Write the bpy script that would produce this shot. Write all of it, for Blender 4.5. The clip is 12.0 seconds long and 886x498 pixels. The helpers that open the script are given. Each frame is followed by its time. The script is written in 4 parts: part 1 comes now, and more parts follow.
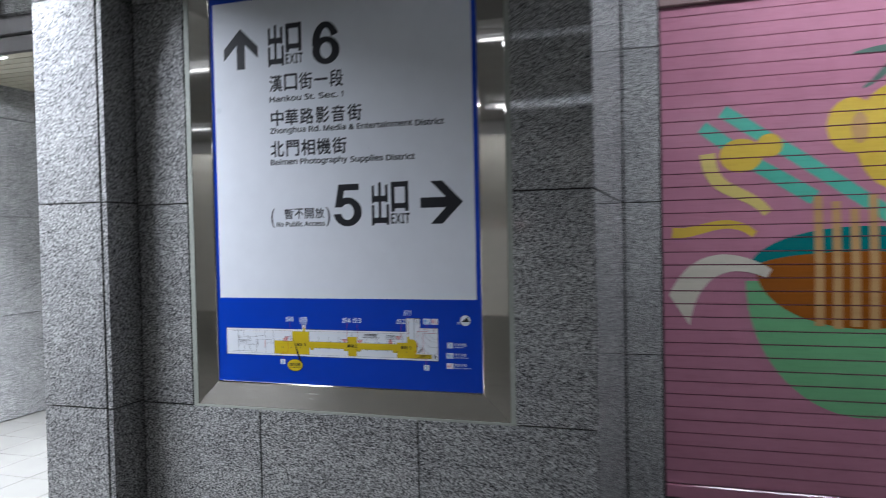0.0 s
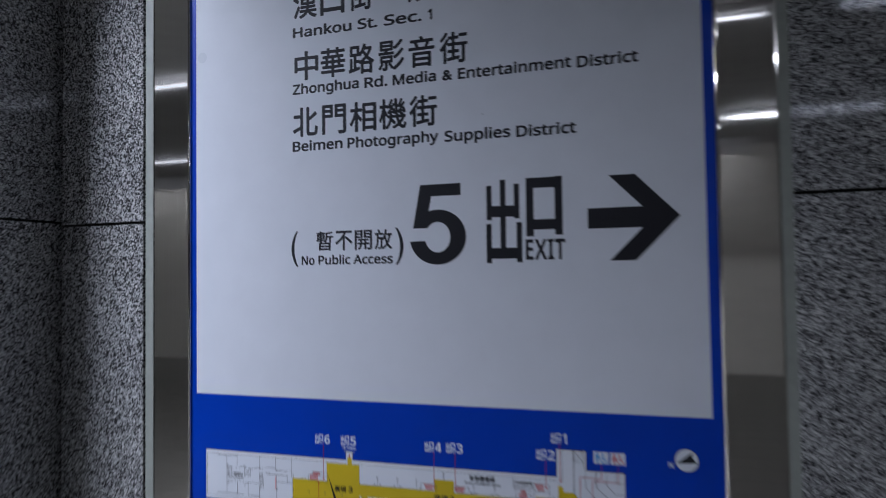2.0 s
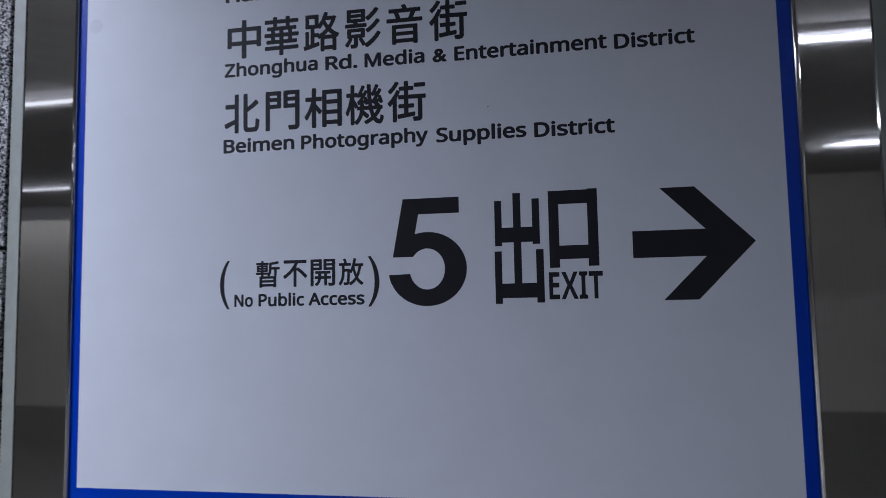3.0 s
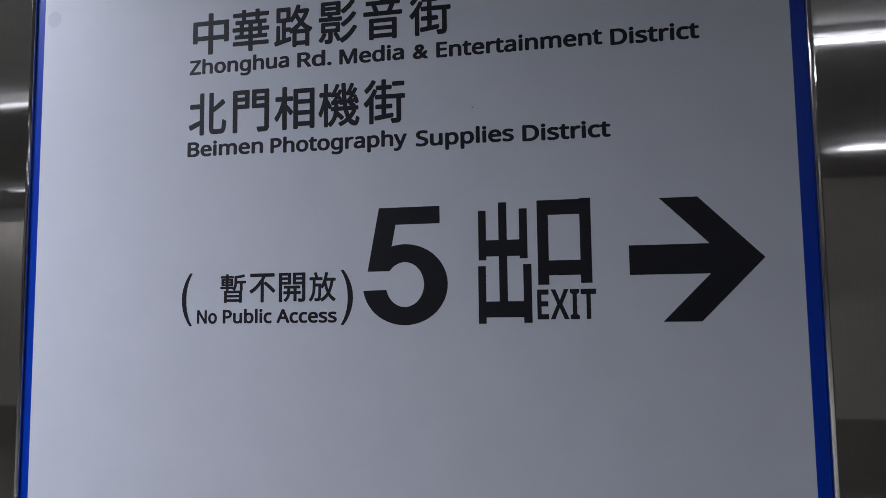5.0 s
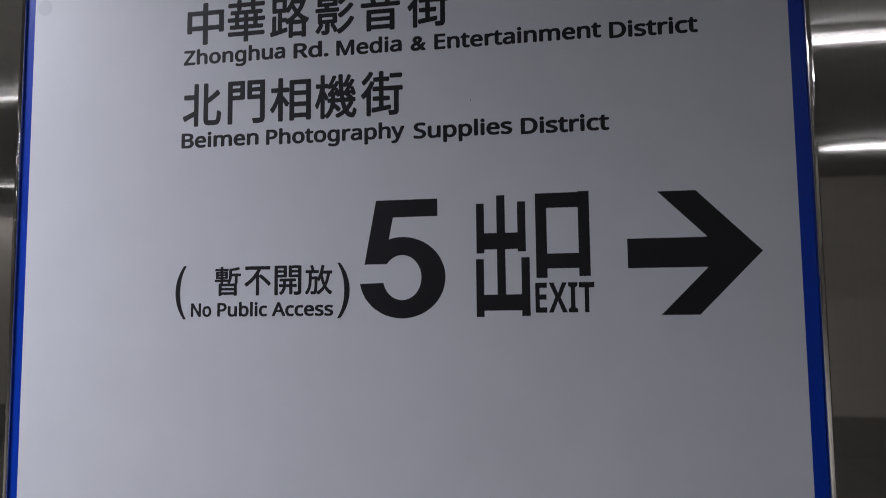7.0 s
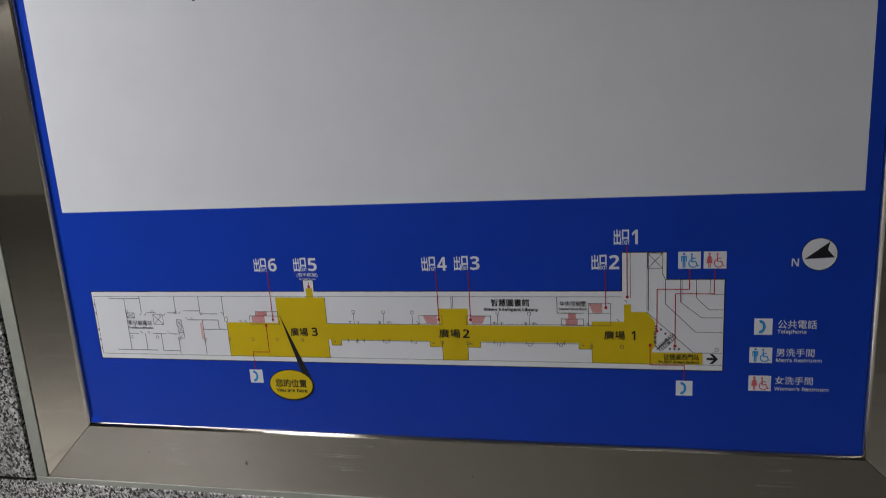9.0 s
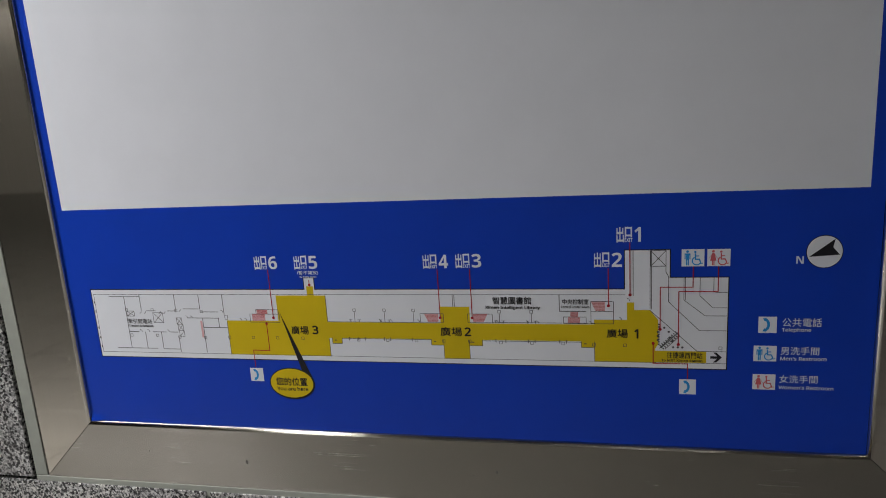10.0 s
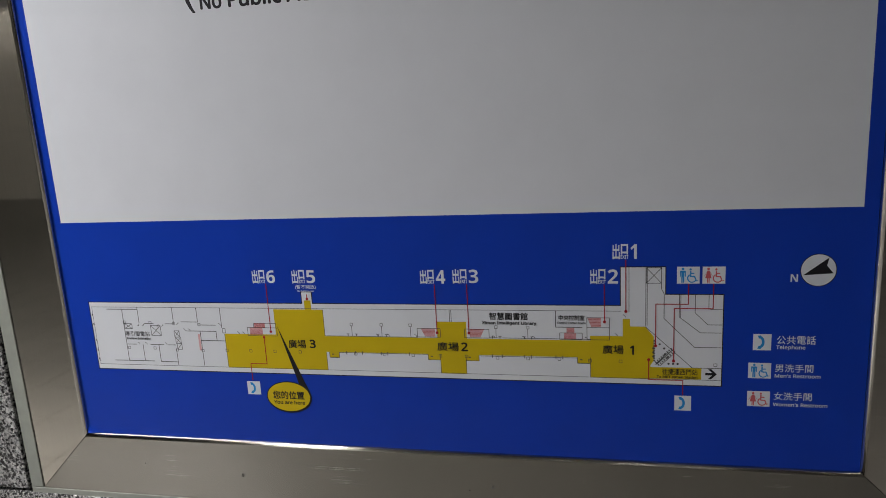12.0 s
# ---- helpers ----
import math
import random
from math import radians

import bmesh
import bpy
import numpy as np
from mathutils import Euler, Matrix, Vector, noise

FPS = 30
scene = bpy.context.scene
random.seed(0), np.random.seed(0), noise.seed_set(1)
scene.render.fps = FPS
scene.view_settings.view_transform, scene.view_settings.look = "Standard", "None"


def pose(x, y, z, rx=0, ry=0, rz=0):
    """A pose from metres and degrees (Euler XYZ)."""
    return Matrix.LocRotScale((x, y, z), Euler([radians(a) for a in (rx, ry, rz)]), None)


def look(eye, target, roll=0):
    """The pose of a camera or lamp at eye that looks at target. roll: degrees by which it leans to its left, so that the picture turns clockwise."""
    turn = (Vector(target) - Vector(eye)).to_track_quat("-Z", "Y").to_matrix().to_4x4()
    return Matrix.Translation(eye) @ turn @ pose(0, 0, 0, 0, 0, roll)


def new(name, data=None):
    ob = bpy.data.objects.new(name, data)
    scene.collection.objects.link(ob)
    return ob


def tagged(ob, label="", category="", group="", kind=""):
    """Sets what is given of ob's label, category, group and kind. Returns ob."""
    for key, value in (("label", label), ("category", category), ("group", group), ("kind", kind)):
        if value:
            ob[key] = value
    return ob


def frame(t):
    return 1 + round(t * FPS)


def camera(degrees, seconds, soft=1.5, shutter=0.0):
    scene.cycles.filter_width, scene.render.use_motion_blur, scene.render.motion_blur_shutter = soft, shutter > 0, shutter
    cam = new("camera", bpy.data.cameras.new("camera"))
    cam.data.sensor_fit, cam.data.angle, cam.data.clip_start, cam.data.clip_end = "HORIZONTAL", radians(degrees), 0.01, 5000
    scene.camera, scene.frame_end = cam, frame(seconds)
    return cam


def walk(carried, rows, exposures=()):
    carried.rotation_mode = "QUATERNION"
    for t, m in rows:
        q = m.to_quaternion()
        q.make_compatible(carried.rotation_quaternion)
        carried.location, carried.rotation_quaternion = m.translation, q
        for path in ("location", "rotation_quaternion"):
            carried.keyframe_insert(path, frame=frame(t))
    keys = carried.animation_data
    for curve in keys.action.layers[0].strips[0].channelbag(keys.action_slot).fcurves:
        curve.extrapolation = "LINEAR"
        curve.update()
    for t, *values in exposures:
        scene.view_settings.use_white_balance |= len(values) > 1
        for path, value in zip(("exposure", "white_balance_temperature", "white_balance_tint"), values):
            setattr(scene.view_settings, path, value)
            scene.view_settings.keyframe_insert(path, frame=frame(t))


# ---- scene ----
cam = camera(63.9, 12.0, soft=0.7, shutter=0.65)
PATH = [
    (0, (1.087, -2.214, 1.366), (0.474, -0.311, 1.319), -1.2),
    (0.4, (0.986, -2.003, 1.325), (0.255, -0.142, 1.286), -0.3),
    (0.5, (0.916, -1.98, 1.352), (0.228, -0.103, 1.302), -0.5),
    (1, (0.735, -1.721, 1.363), (0.076, 0.167, 1.328), -1.7),
    (1.2, (0.681, -1.608, 1.338), (0.038, 0.286, 1.312), -1.8),
    (1.5, (0.646, -1.364, 1.36), (-0.062, 0.506, 1.381), -2.0),
    (2, (0.455, -1.193, 1.376), (-0.197, 0.697, 1.447), -0.8),
    (2.5, (0.293, -1.021, 1.381), (-0.169, 0.916, 1.572), -1.5),
    (3, (0.23, -0.921, 1.389), (-0.141, 1.037, 1.557), -1.1),
    (5, (0.248, -0.838, 1.41), (-0.14, 1.116, 1.583), -0.7),
    (5.5, (0.243, -0.835, 1.405), (-0.135, 1.12, 1.592), -0.4),
    (6, (0.237, -0.831, 1.405), (-0.128, 1.127, 1.589), -0.6),
    (6.5, (0.238, -0.831, 1.406), (-0.123, 1.128, 1.586), -0.6),
    (7, (0.233, -0.836, 1.404), (-0.116, 1.126, 1.572), -0.6),
    (7.5, (0.218, -0.837, 1.377), (-0.184, 1.122, 1.395), -1.5),
    (7.7, (0.209, -0.837, 1.358), (-0.21, 1.116, 1.273), -2.0),
    (9.5, (0.213, -0.8, 1.269), (-0.213, 1.098, 0.806), -3.8),
    (10, (0.212, -0.801, 1.274), (-0.22, 1.1, 0.827), -3.7),
    (10.5, (0.212, -0.802, 1.276), (-0.216, 1.102, 0.839), -3.6),
    (11, (0.213, -0.801, 1.281), (-0.212, 1.104, 0.844), -3.5),
    (11.5, (0.213, -0.804, 1.28), (-0.21, 1.104, 0.855), -3.5),
    (12, (0.213, -0.804, 1.284), (-0.211, 1.104, 0.858), -3.3),
]
EXPOSURES = [(0.0, 0.34, 5950, 6), (1.0, 0.17, 5800, 10), (2.0, -0.20, 5600, 11), (3.0, -0.34, 5570, 13), (5.0, -0.34, 5900, 12),
             (7.0, -0.32, 6300, 13), (9.5, -0.08, 6850, 7), (12.0, -0.08, 6850, 7)]
walk(cam, [(t, look(eye, target, roll)) for t, eye, target, roll in PATH], EXPOSURES)

# ---- world and light levels ----
world = bpy.data.worlds.new("underground")
world.use_nodes = True
world.node_tree.nodes["Background"].inputs[0].default_value = (0.5, 0.55, 0.6, 1)
world.node_tree.nodes["Background"].inputs[1].default_value = 0.01
scene.world = world
TUBE_LIGHT = 2.4        # rows of tubes over the plaza
FAR_LIGHT = 2.2         # the far row
SIDE_LIGHT = 380.0       # unseen tube before the pilaster, added to light the sign from the left
PASSAGE_LIGHT = 490.0   # tube before the passage header
CLEAR_LIGHT = 12.0       # brighter tubes on the east side, and the passage strip lamp
FRONT_LIGHT = 22.0      # tubes of the near row that face the shutter
WALL_LIGHT = 20.0         # unseen tubes along the far wall, added to brighten the steel's reflections
RECESS_LIGHT = 54.0     # unseen tube over the shutter recess, added to light the shutter


# ---- materials ----
def mat(name, colour=(0.5, 0.5, 0.5), rough=0.5, metal=0.0):
    m = bpy.data.materials.new(name)
    m.use_nodes = True
    b = m.node_tree.nodes["Principled BSDF"]
    b.inputs["Base Color"].default_value = (*colour, 1)
    b.inputs["Roughness"].default_value = rough
    b.inputs["Metallic"].default_value = metal
    return m, m.node_tree, b


def node(nt, kind, **values):
    n = nt.nodes.new(kind)
    for k, v in values.items():
        n.inputs[k.replace("_", " ")].default_value = v
    return n


def ramp(nt, fac, stops):
    r = nt.nodes.new("ShaderNodeValToRGB")
    while len(r.color_ramp.elements) < len(stops):
        r.color_ramp.elements.new(0.5)
    for e, (p, c) in zip(r.color_ramp.elements, stops):
        e.position, e.color = p, (*c, 1)
    nt.links.new(fac, r.inputs[0])
    return r.outputs[0]


def mixed(nt, fac, a, b, blend="MIX"):
    n = nt.nodes.new("ShaderNodeMix")
    n.data_type, n.blend_type = "RGBA", blend
    for socket, value in ((n.inputs[0], fac), (n.inputs[6], a), (n.inputs[7], b)):
        if hasattr(value, "is_output"):
            nt.links.new(value, socket)
        elif isinstance(value, tuple):
            socket.default_value = (*value, 1)
        else:
            socket.default_value = value
    return n.outputs[2]


def place(nt, piece=True):
    """World position, shifted for each piece so that no two slabs show the same grain."""
    geo = nt.nodes.new("ShaderNodeNewGeometry")
    if not piece:
        return geo.outputs["Position"]
    info = nt.nodes.new("ShaderNodeObjectInfo")
    add = nt.nodes.new("ShaderNodeVectorMath")
    add.operation = "MULTIPLY_ADD"
    comb = nt.nodes.new("ShaderNodeCombineXYZ")
    for k in range(3):
        nt.links.new(info.outputs["Random"], comb.inputs[k])
    nt.links.new(comb.outputs[0], add.inputs[0])
    add.inputs[1].default_value = (37.0, 53.0, 71.0)
    nt.links.new(geo.outputs["Position"], add.inputs[2])
    return add.outputs[0]


def noise_of(nt, pos, scale, detail=3.0, rough=0.55):
    n = node(nt, "ShaderNodeTexNoise", Scale=scale, Detail=detail, Roughness=rough)
    nt.links.new(pos, n.inputs["Vector"])
    return n.outputs[0]


def bumped(nt, b, height, strength=0.2, distance=0.001):
    n = node(nt, "ShaderNodeBump", Strength=strength, Distance=distance)
    nt.links.new(height, n.inputs["Height"])
    nt.links.new(n.outputs[0], b.inputs["Normal"])


def granite(name, light=1.0, rough=0.035):
    """Grey polished granite: pale feldspar, grey quartz and black mica flecks, with a faint cloudiness."""
    m, nt, b = mat(name, rough=rough)
    pos = place(nt)
    warp = node(nt, "ShaderNodeTexNoise", Scale=400.0, Detail=2.0)
    nt.links.new(pos, warp.inputs["Vector"])
    bent = nt.nodes.new("ShaderNodeVectorMath")
    bent.operation = "MULTIPLY_ADD"
    nt.links.new(warp.outputs["Color"], bent.inputs[0])
    bent.inputs[1].default_value = (0.0035, 0.0035, 0.0035)
    nt.links.new(pos, bent.inputs[2])
    cells = node(nt, "ShaderNodeTexVoronoi", Scale=400.0)
    nt.links.new(bent.outputs[0], cells.inputs["Vector"])
    grain = ramp(nt, cells.outputs["Color"], [(0.12, (0.13, 0.13, 0.133)), (0.30, (0.27, 0.27, 0.268)), (0.55, (0.56, 0.56, 0.55)), (0.9, (0.84, 0.84, 0.82))])
    mica = node(nt, "ShaderNodeTexVoronoi", Scale=300.0)
    nt.links.new(bent.outputs[0], mica.inputs["Vector"])
    fleck = ramp(nt, mica.outputs["Color"], [(0.33, (0.05, 0.05, 0.055)), (0.40, (1, 1, 1))])
    drift = ramp(nt, noise_of(nt, pos, 120.0, 3.0, 0.6), [(0.36, (0.55, 0.55, 0.56)), (0.56, (1, 1, 1))])
    cloud = ramp(nt, noise_of(nt, pos, 5.0, 4.0), [(0.3, (0.80 * light, 0.80 * light, 0.82 * light)), (0.7, (1.0 * light, 1.0 * light, 1.0 * light))])
    c = mixed(nt, 0.92, grain, fleck, "MULTIPLY")
    c = mixed(nt, 1.0, c, drift, "MULTIPLY")
    c = mixed(nt, 1.0, c, cloud, "MULTIPLY")
    info = nt.nodes.new("ShaderNodeObjectInfo")
    tone = ramp(nt, info.outputs["Random"], [(0.0, (0.9, 0.895, 0.88)), (1.0, (1.0, 0.99, 0.97))])
    nt.links.new(mixed(nt, 1.0, c, tone, "MULTIPLY"), b.inputs["Base Color"])
    r = ramp(nt, noise_of(nt, pos, 40.0), [(0.3, (rough * 0.7,) * 3), (0.75, (rough * 1.6,) * 3)])
    nt.links.new(r, b.inputs["Roughness"])
    bumped(nt, b, cells.outputs["Distance"], 0.02, 0.0004)
    return m


def brushed(name, along, base=0.5, rough=0.12, grain=1.25):
    """Brushed stainless steel; along is the axis of the brush strokes (0 for x, 2 for z)."""
    m, nt, b = mat(name, (base, base * 0.95, base * 0.86), rough, 1.0)
    pos = place(nt, False)
    mapping = nt.nodes.new("ShaderNodeMapping")
    mapping.inputs["Scale"].default_value = (4, 900, 900) if along == 0 else (900, 900, 4)
    nt.links.new(pos, mapping.inputs["Vector"])
    streak = noise_of(nt, mapping.outputs[0], 1.0, 3.0, 0.7)
    smear = noise_of(nt, pos, 9.0, 4.0)
    nt.links.new(ramp(nt, streak, [(0.25, (base * 0.95, base * 0.90, base * 0.81)), (0.75, (base * 1.04, base * 0.99, base * 0.90))]), b.inputs["Base Color"])
    fine = ramp(nt, streak, [(0.35, (rough * (1 - (grain - 1)),) * 3), (0.60, (rough * 1.0,) * 3), (0.75, (rough * grain,) * 3)])
    nt.links.new(mixed(nt, 1.0, fine, ramp(nt, smear, [(0.3, (0.85,) * 3), (0.75, (1.0,) * 3)]), "MULTIPLY"), b.inputs["Roughness"])
    b.inputs["Anisotropic"].default_value = 0.97
    t = nt.nodes.new("ShaderNodeCombineXYZ")
    t.inputs[2 if along == 0 else 0].default_value = 1.0
    nt.links.new(t.outputs[0], b.inputs["Tangent"])
    bumped(nt, b, streak, 0.04 * (grain - 1), 0.0001)
    return m


def print_ink(name, colour, rough=0.42, spread=0.05):
    """Ink or film on the printed poster: near even, with slight unevenness."""
    m, nt, b = mat(name, colour, rough)
    b.inputs["Specular IOR Level"].default_value = 0.35
    pos = place(nt, False)
    lo, hi = tuple(c * (1 - spread) for c in colour), tuple(min(1, c * (1 + spread)) for c in colour)
    nt.links.new(ramp(nt, noise_of(nt, pos, 14.0, 5.0), [(0.3, lo), (0.7, hi)]), b.inputs["Base Color"])
    bumped(nt, b, noise_of(nt, pos, 700.0, 2.0), 0.03, 0.0002)
    return m


def paint(name, colour, rough=0.13):
    """Gloss paint on steel slats, a little chalky and dirty."""
    m, nt, b = mat(name, colour, rough)
    pos = place(nt, False)
    dirt = ramp(nt, noise_of(nt, pos, 3.0, 6.0, 0.65), [(0.3, tuple(c * 0.86 for c in colour)), (0.7, colour)])
    mapping = nt.nodes.new("ShaderNodeMapping")
    mapping.inputs["Scale"].default_value = (6, 6, 60)
    nt.links.new(pos, mapping.inputs["Vector"])
    fine = ramp(nt, noise_of(nt, mapping.outputs[0], 1.0, 5.0, 0.7), [(0.25, (0.82, 0.8, 0.8)), (0.5, (1, 1, 1))])
    nt.links.new(mixed(nt, 0.6, dirt, fine, "MULTIPLY"), b.inputs["Base Color"])
    nt.links.new(ramp(nt, noise_of(nt, pos, 12.0, 4.0), [(0.3, (rough * 0.8,) * 3), (0.7, (rough * 1.4,) * 3)]), b.inputs["Roughness"])
    bumped(nt, b, noise_of(nt, pos, 60.0, 3.0), 0.05, 0.001)
    return m


def plaster(name, colour, rough=0.7, scale=6.0):
    m, nt, b = mat(name, colour, rough)
    pos = place(nt, False)
    nt.links.new(ramp(nt, noise_of(nt, pos, scale, 6.0, 0.6), [(0.3, tuple(c * 0.85 for c in colour)), (0.7, colour)]), b.inputs["Base Color"])
    bumped(nt, b, noise_of(nt, pos, 180.0, 3.0), 0.15, 0.001)
    return m


def glow(name, colour, strength):
    m, nt, b = mat(name, (0.9, 0.9, 0.9), 0.4)
    b.inputs["Emission Color"].default_value = (*colour, 1)
    b.inputs["Emission Strength"].default_value = strength
    return m


GRANITE = granite("grey_granite")
GRANITE_PALE = granite("pale_granite", 1.12, 0.36)
JOINT = plaster("dark_joint", (0.035, 0.034, 0.032), 0.9)
STEEL_X = brushed("brushed_steel_level", 0, 0.47, 0.28, 1.06)
STEEL_Z = brushed("brushed_steel_upright", 2, 0.74, 0.06)
SEALANT = plaster("grey_sealant", (0.33, 0.345, 0.30), 0.6, 45.0)
WHITE = print_ink("white_film", (0.74, 0.76, 0.80), 0.4, 0.02)
BLUE = print_ink("blue_film", (0.003, 0.043, 0.43), 0.30, 0.04)
BLACK = print_ink("black_ink", (0.012, 0.012, 0.016), 0.45)
YELLOW = print_ink("yellow_ink", (0.62, 0.46, 0.008), 0.42)
RED = print_ink("red_ink", (0.42, 0.012, 0.025), 0.45)
PINK = print_ink("pink_ink", (0.70, 0.40, 0.41), 0.45)
CYAN = print_ink("light_blue_ink", (0.01, 0.27, 0.66), 0.45)
GREY = print_ink("grey_ink", (0.07, 0.07, 0.075), 0.5)
SHUTTER_PINK = paint("pink_paint", (0.43, 0.185, 0.255))
MURAL_GREEN = paint("mural_green", (0.17, 0.42, 0.20))
MURAL_MINT = paint("mural_mint", (0.10, 0.42, 0.31))
MURAL_TEAL = paint("mural_teal", (0.004, 0.16, 0.16))
MURAL_BROWN = paint("mural_brown", (0.27, 0.082, 0.008))
MURAL_NOODLE = paint("mural_noodle", (0.48, 0.29, 0.12))
MURAL_YELLOW = paint("mural_yellow", (0.60, 0.42, 0.06))
MURAL_PALE = paint("mural_pale_yellow", (0.62, 0.50, 0.16))
MURAL_CREAM = paint("mural_cream", (0.60, 0.56, 0.46))
MURAL_LEAF = paint("mural_leaf", (0.10, 0.16, 0.13))
DARK = plaster("dark_void", (0.02, 0.02, 0.02), 0.8)
HEADER_PAINT = paint("dusty_brown_paint", (0.25, 0.17, 0.16), 0.5)
FLOOR_TILE = plaster("cream_floor_tile", (0.24, 0.232, 0.21), 0.35, 3.0)
GROUT = plaster("floor_grout", (0.30, 0.29, 0.27), 0.9)
CEIL = plaster("ceiling_board", (0.50, 0.50, 0.49), 0.8)
HALL_WALL = plaster("pale_hall_wall", (0.62, 0.60, 0.54), 0.5)
HALL_TILE = plaster("grey_stone_floor_tile", (0.16, 0.153, 0.138), 0.35, 3.0)
SHADE_BOARD = plaster("grey_shade_board", (0.20, 0.20, 0.195), 0.7)
CEIL_STRIP = plaster("beige_ceiling_strip", (0.52, 0.49, 0.38), 0.5)
DARK_METAL = plaster("dark_grey_metal", (0.03, 0.027, 0.025), 0.4)
MID_METAL = plaster("grey_metal_panel", (0.05, 0.047, 0.045), 0.45)
LAMP_TINT = (0.93, 0.93, 1.0)
LAMP_WHITE = glow("lamp_tube", LAMP_TINT, TUBE_LIGHT)
LAMP_FAR = glow("far_lamp_tube", LAMP_TINT, FAR_LIGHT)
LAMP_CLEAR = glow("clear_lamp_tube", LAMP_TINT, CLEAR_LIGHT)
LAMP_FRONT = glow("front_lamp_tube", LAMP_TINT, FRONT_LIGHT)
SIDE_FILL = glow("side_fill_tube", LAMP_TINT, SIDE_LIGHT)
LAMP_PASSAGE = glow("passage_lamp_tube", LAMP_TINT, PASSAGE_LIGHT)
WALL_FILL = glow("wall_fill_tube", LAMP_TINT, WALL_LIGHT)
RECESS_FILL = glow("recess_fill_tube", LAMP_TINT, RECESS_LIGHT)
LAMP_CASE = plaster("lamp_housing", (0.7, 0.7, 0.7), 0.4)


# ---- mesh helpers ----
def part(name, bm, material, parent=None, label=""):
    me = bpy.data.meshes.new(name)
    bm.to_mesh(me)
    bm.free()
    me.materials.append(material)
    ob = new(name, me)
    if parent:
        ob.parent = parent
    return tagged(ob, label)


def thing(name, label, category, group="", kind=""):
    return tagged(new(name), label, category, group, kind)


def add_box(bm, x0, x1, y0, y1, z0, z1, bevel=0.0):
    made = bmesh.ops.create_cube(bm, size=1.0, matrix=Matrix.LocRotScale(((x0 + x1) / 2, (y0 + y1) / 2, (z0 + z1) / 2), None, (x1 - x0, y1 - y0, z1 - z0)))
    if bevel:
        edges = list({e for v in made["verts"] for e in v.link_edges})
        bmesh.ops.bevel(bm, geom=edges, offset=bevel, segments=1, affect="EDGES", profile=0.5)


def box(x0, x1, y0, y1, z0, z1, bevel=0.0):
    bm = bmesh.new()
    add_box(bm, x0, x1, y0, y1, z0, z1, bevel)
    return bm


def sheet(polys, y):
    """Flat faces that look towards -y, from outlines in x and z."""
    bm = bmesh.new()
    for poly in polys:
        f = bm.faces.new([bm.verts.new((x, y, z)) for x, z in poly])
        f.normal_update()
        if f.normal.y > 0:
            f.normal_flip()
    return bm


def union(rects):
    """Rectangles (x0, x1, z0, z1) joined into cells that never overlap."""
    xs = sorted({round(v, 5) for r in rects for v in r[:2]})
    zs = sorted({round(v, 5) for r in rects for v in r[2:]})
    cells = []
    for a, b in zip(xs, xs[1:]):
        for c, d in zip(zs, zs[1:]):
            u, w = (a + b) / 2, (c + d) / 2
            if any(r[0] < u < r[1] and r[2] < w < r[3] for r in rects):
                cells.append(((a, c), (b, c), (b, d), (a, d)))
    return cells


def disc(x, z, rx, rz, n=40, a0=0.0, a1=360.0):
    return [(x + rx * math.cos(radians(a0 + (a1 - a0) * k / n)), z + rz * math.sin(radians(a0 + (a1 - a0) * k / n))) for k in range(n if a1 - a0 >= 360 else n + 1)]


def bezier(p0, p1, p2, p3, n=24):
    out = []
    for k in range(n + 1):
        t = k / n
        w = ((1 - t) ** 3, 3 * t * (1 - t) ** 2, 3 * t * t * (1 - t), t ** 3)
        out.append(tuple(sum(a * p[i] for a, p in zip(w, (p0, p1, p2, p3))) for i in (0, 1)))
    return out


def ribbon(line, w0, w1):
    """A band along a line of (x, z), its width going from w0 to w1."""
    a, b = [], []
    for k, (x, z) in enumerate(line):
        x0, z0 = line[max(0, k - 1)]
        x1, z1 = line[min(len(line) - 1, k + 1)]
        d = math.hypot(x1 - x0, z1 - z0)
        w = (w0 + (w1 - w0) * k / (len(line) - 1)) / 2
        nx, nz = -(z1 - z0) / d * w, (x1 - x0) / d * w
        a.append((x + nx, z + nz))
        b.append((x - nx, z - nz))
    return [(a[k], a[k + 1], b[k + 1], b[k]) for k in range(len(line) - 1)]


def sans(body, strong):
    """Latin letters and numerals in the font's own sans forms, bold or plain."""
    out = ""
    for c in body:
        if "A" <= c <= "Z":
            c = chr((0x1D5D4 if strong else 0x1D5A0) + ord(c) - 65)
        elif "a" <= c <= "z":
            c = chr((0x1D5EE if strong else 0x1D5BA) + ord(c) - 97)
        elif "0" <= c <= "9":
            c = chr((0x1D7EC if strong else 0x1D7E2) + ord(c) - 48)
        out += c
    return out


def glyphs(body, strong=True):
    """The outline of a text as a mesh in x and y, with its bounds."""
    cu = bpy.data.curves.new("lettering", "FONT")
    cu.body, cu.resolution_u = sans(body, strong), 5
    ob = new("lettering", cu)
    bpy.context.view_layer.update()
    me = bpy.data.meshes.new_from_object(ob.evaluated_get(bpy.context.evaluated_depsgraph_get()))
    bpy.data.objects.remove(ob)
    bpy.data.curves.remove(cu)
    xs, ys = [v.co.x for v in me.vertices], [v.co.y for v in me.vertices]
    return me, (min(xs), max(xs), min(ys), max(ys))


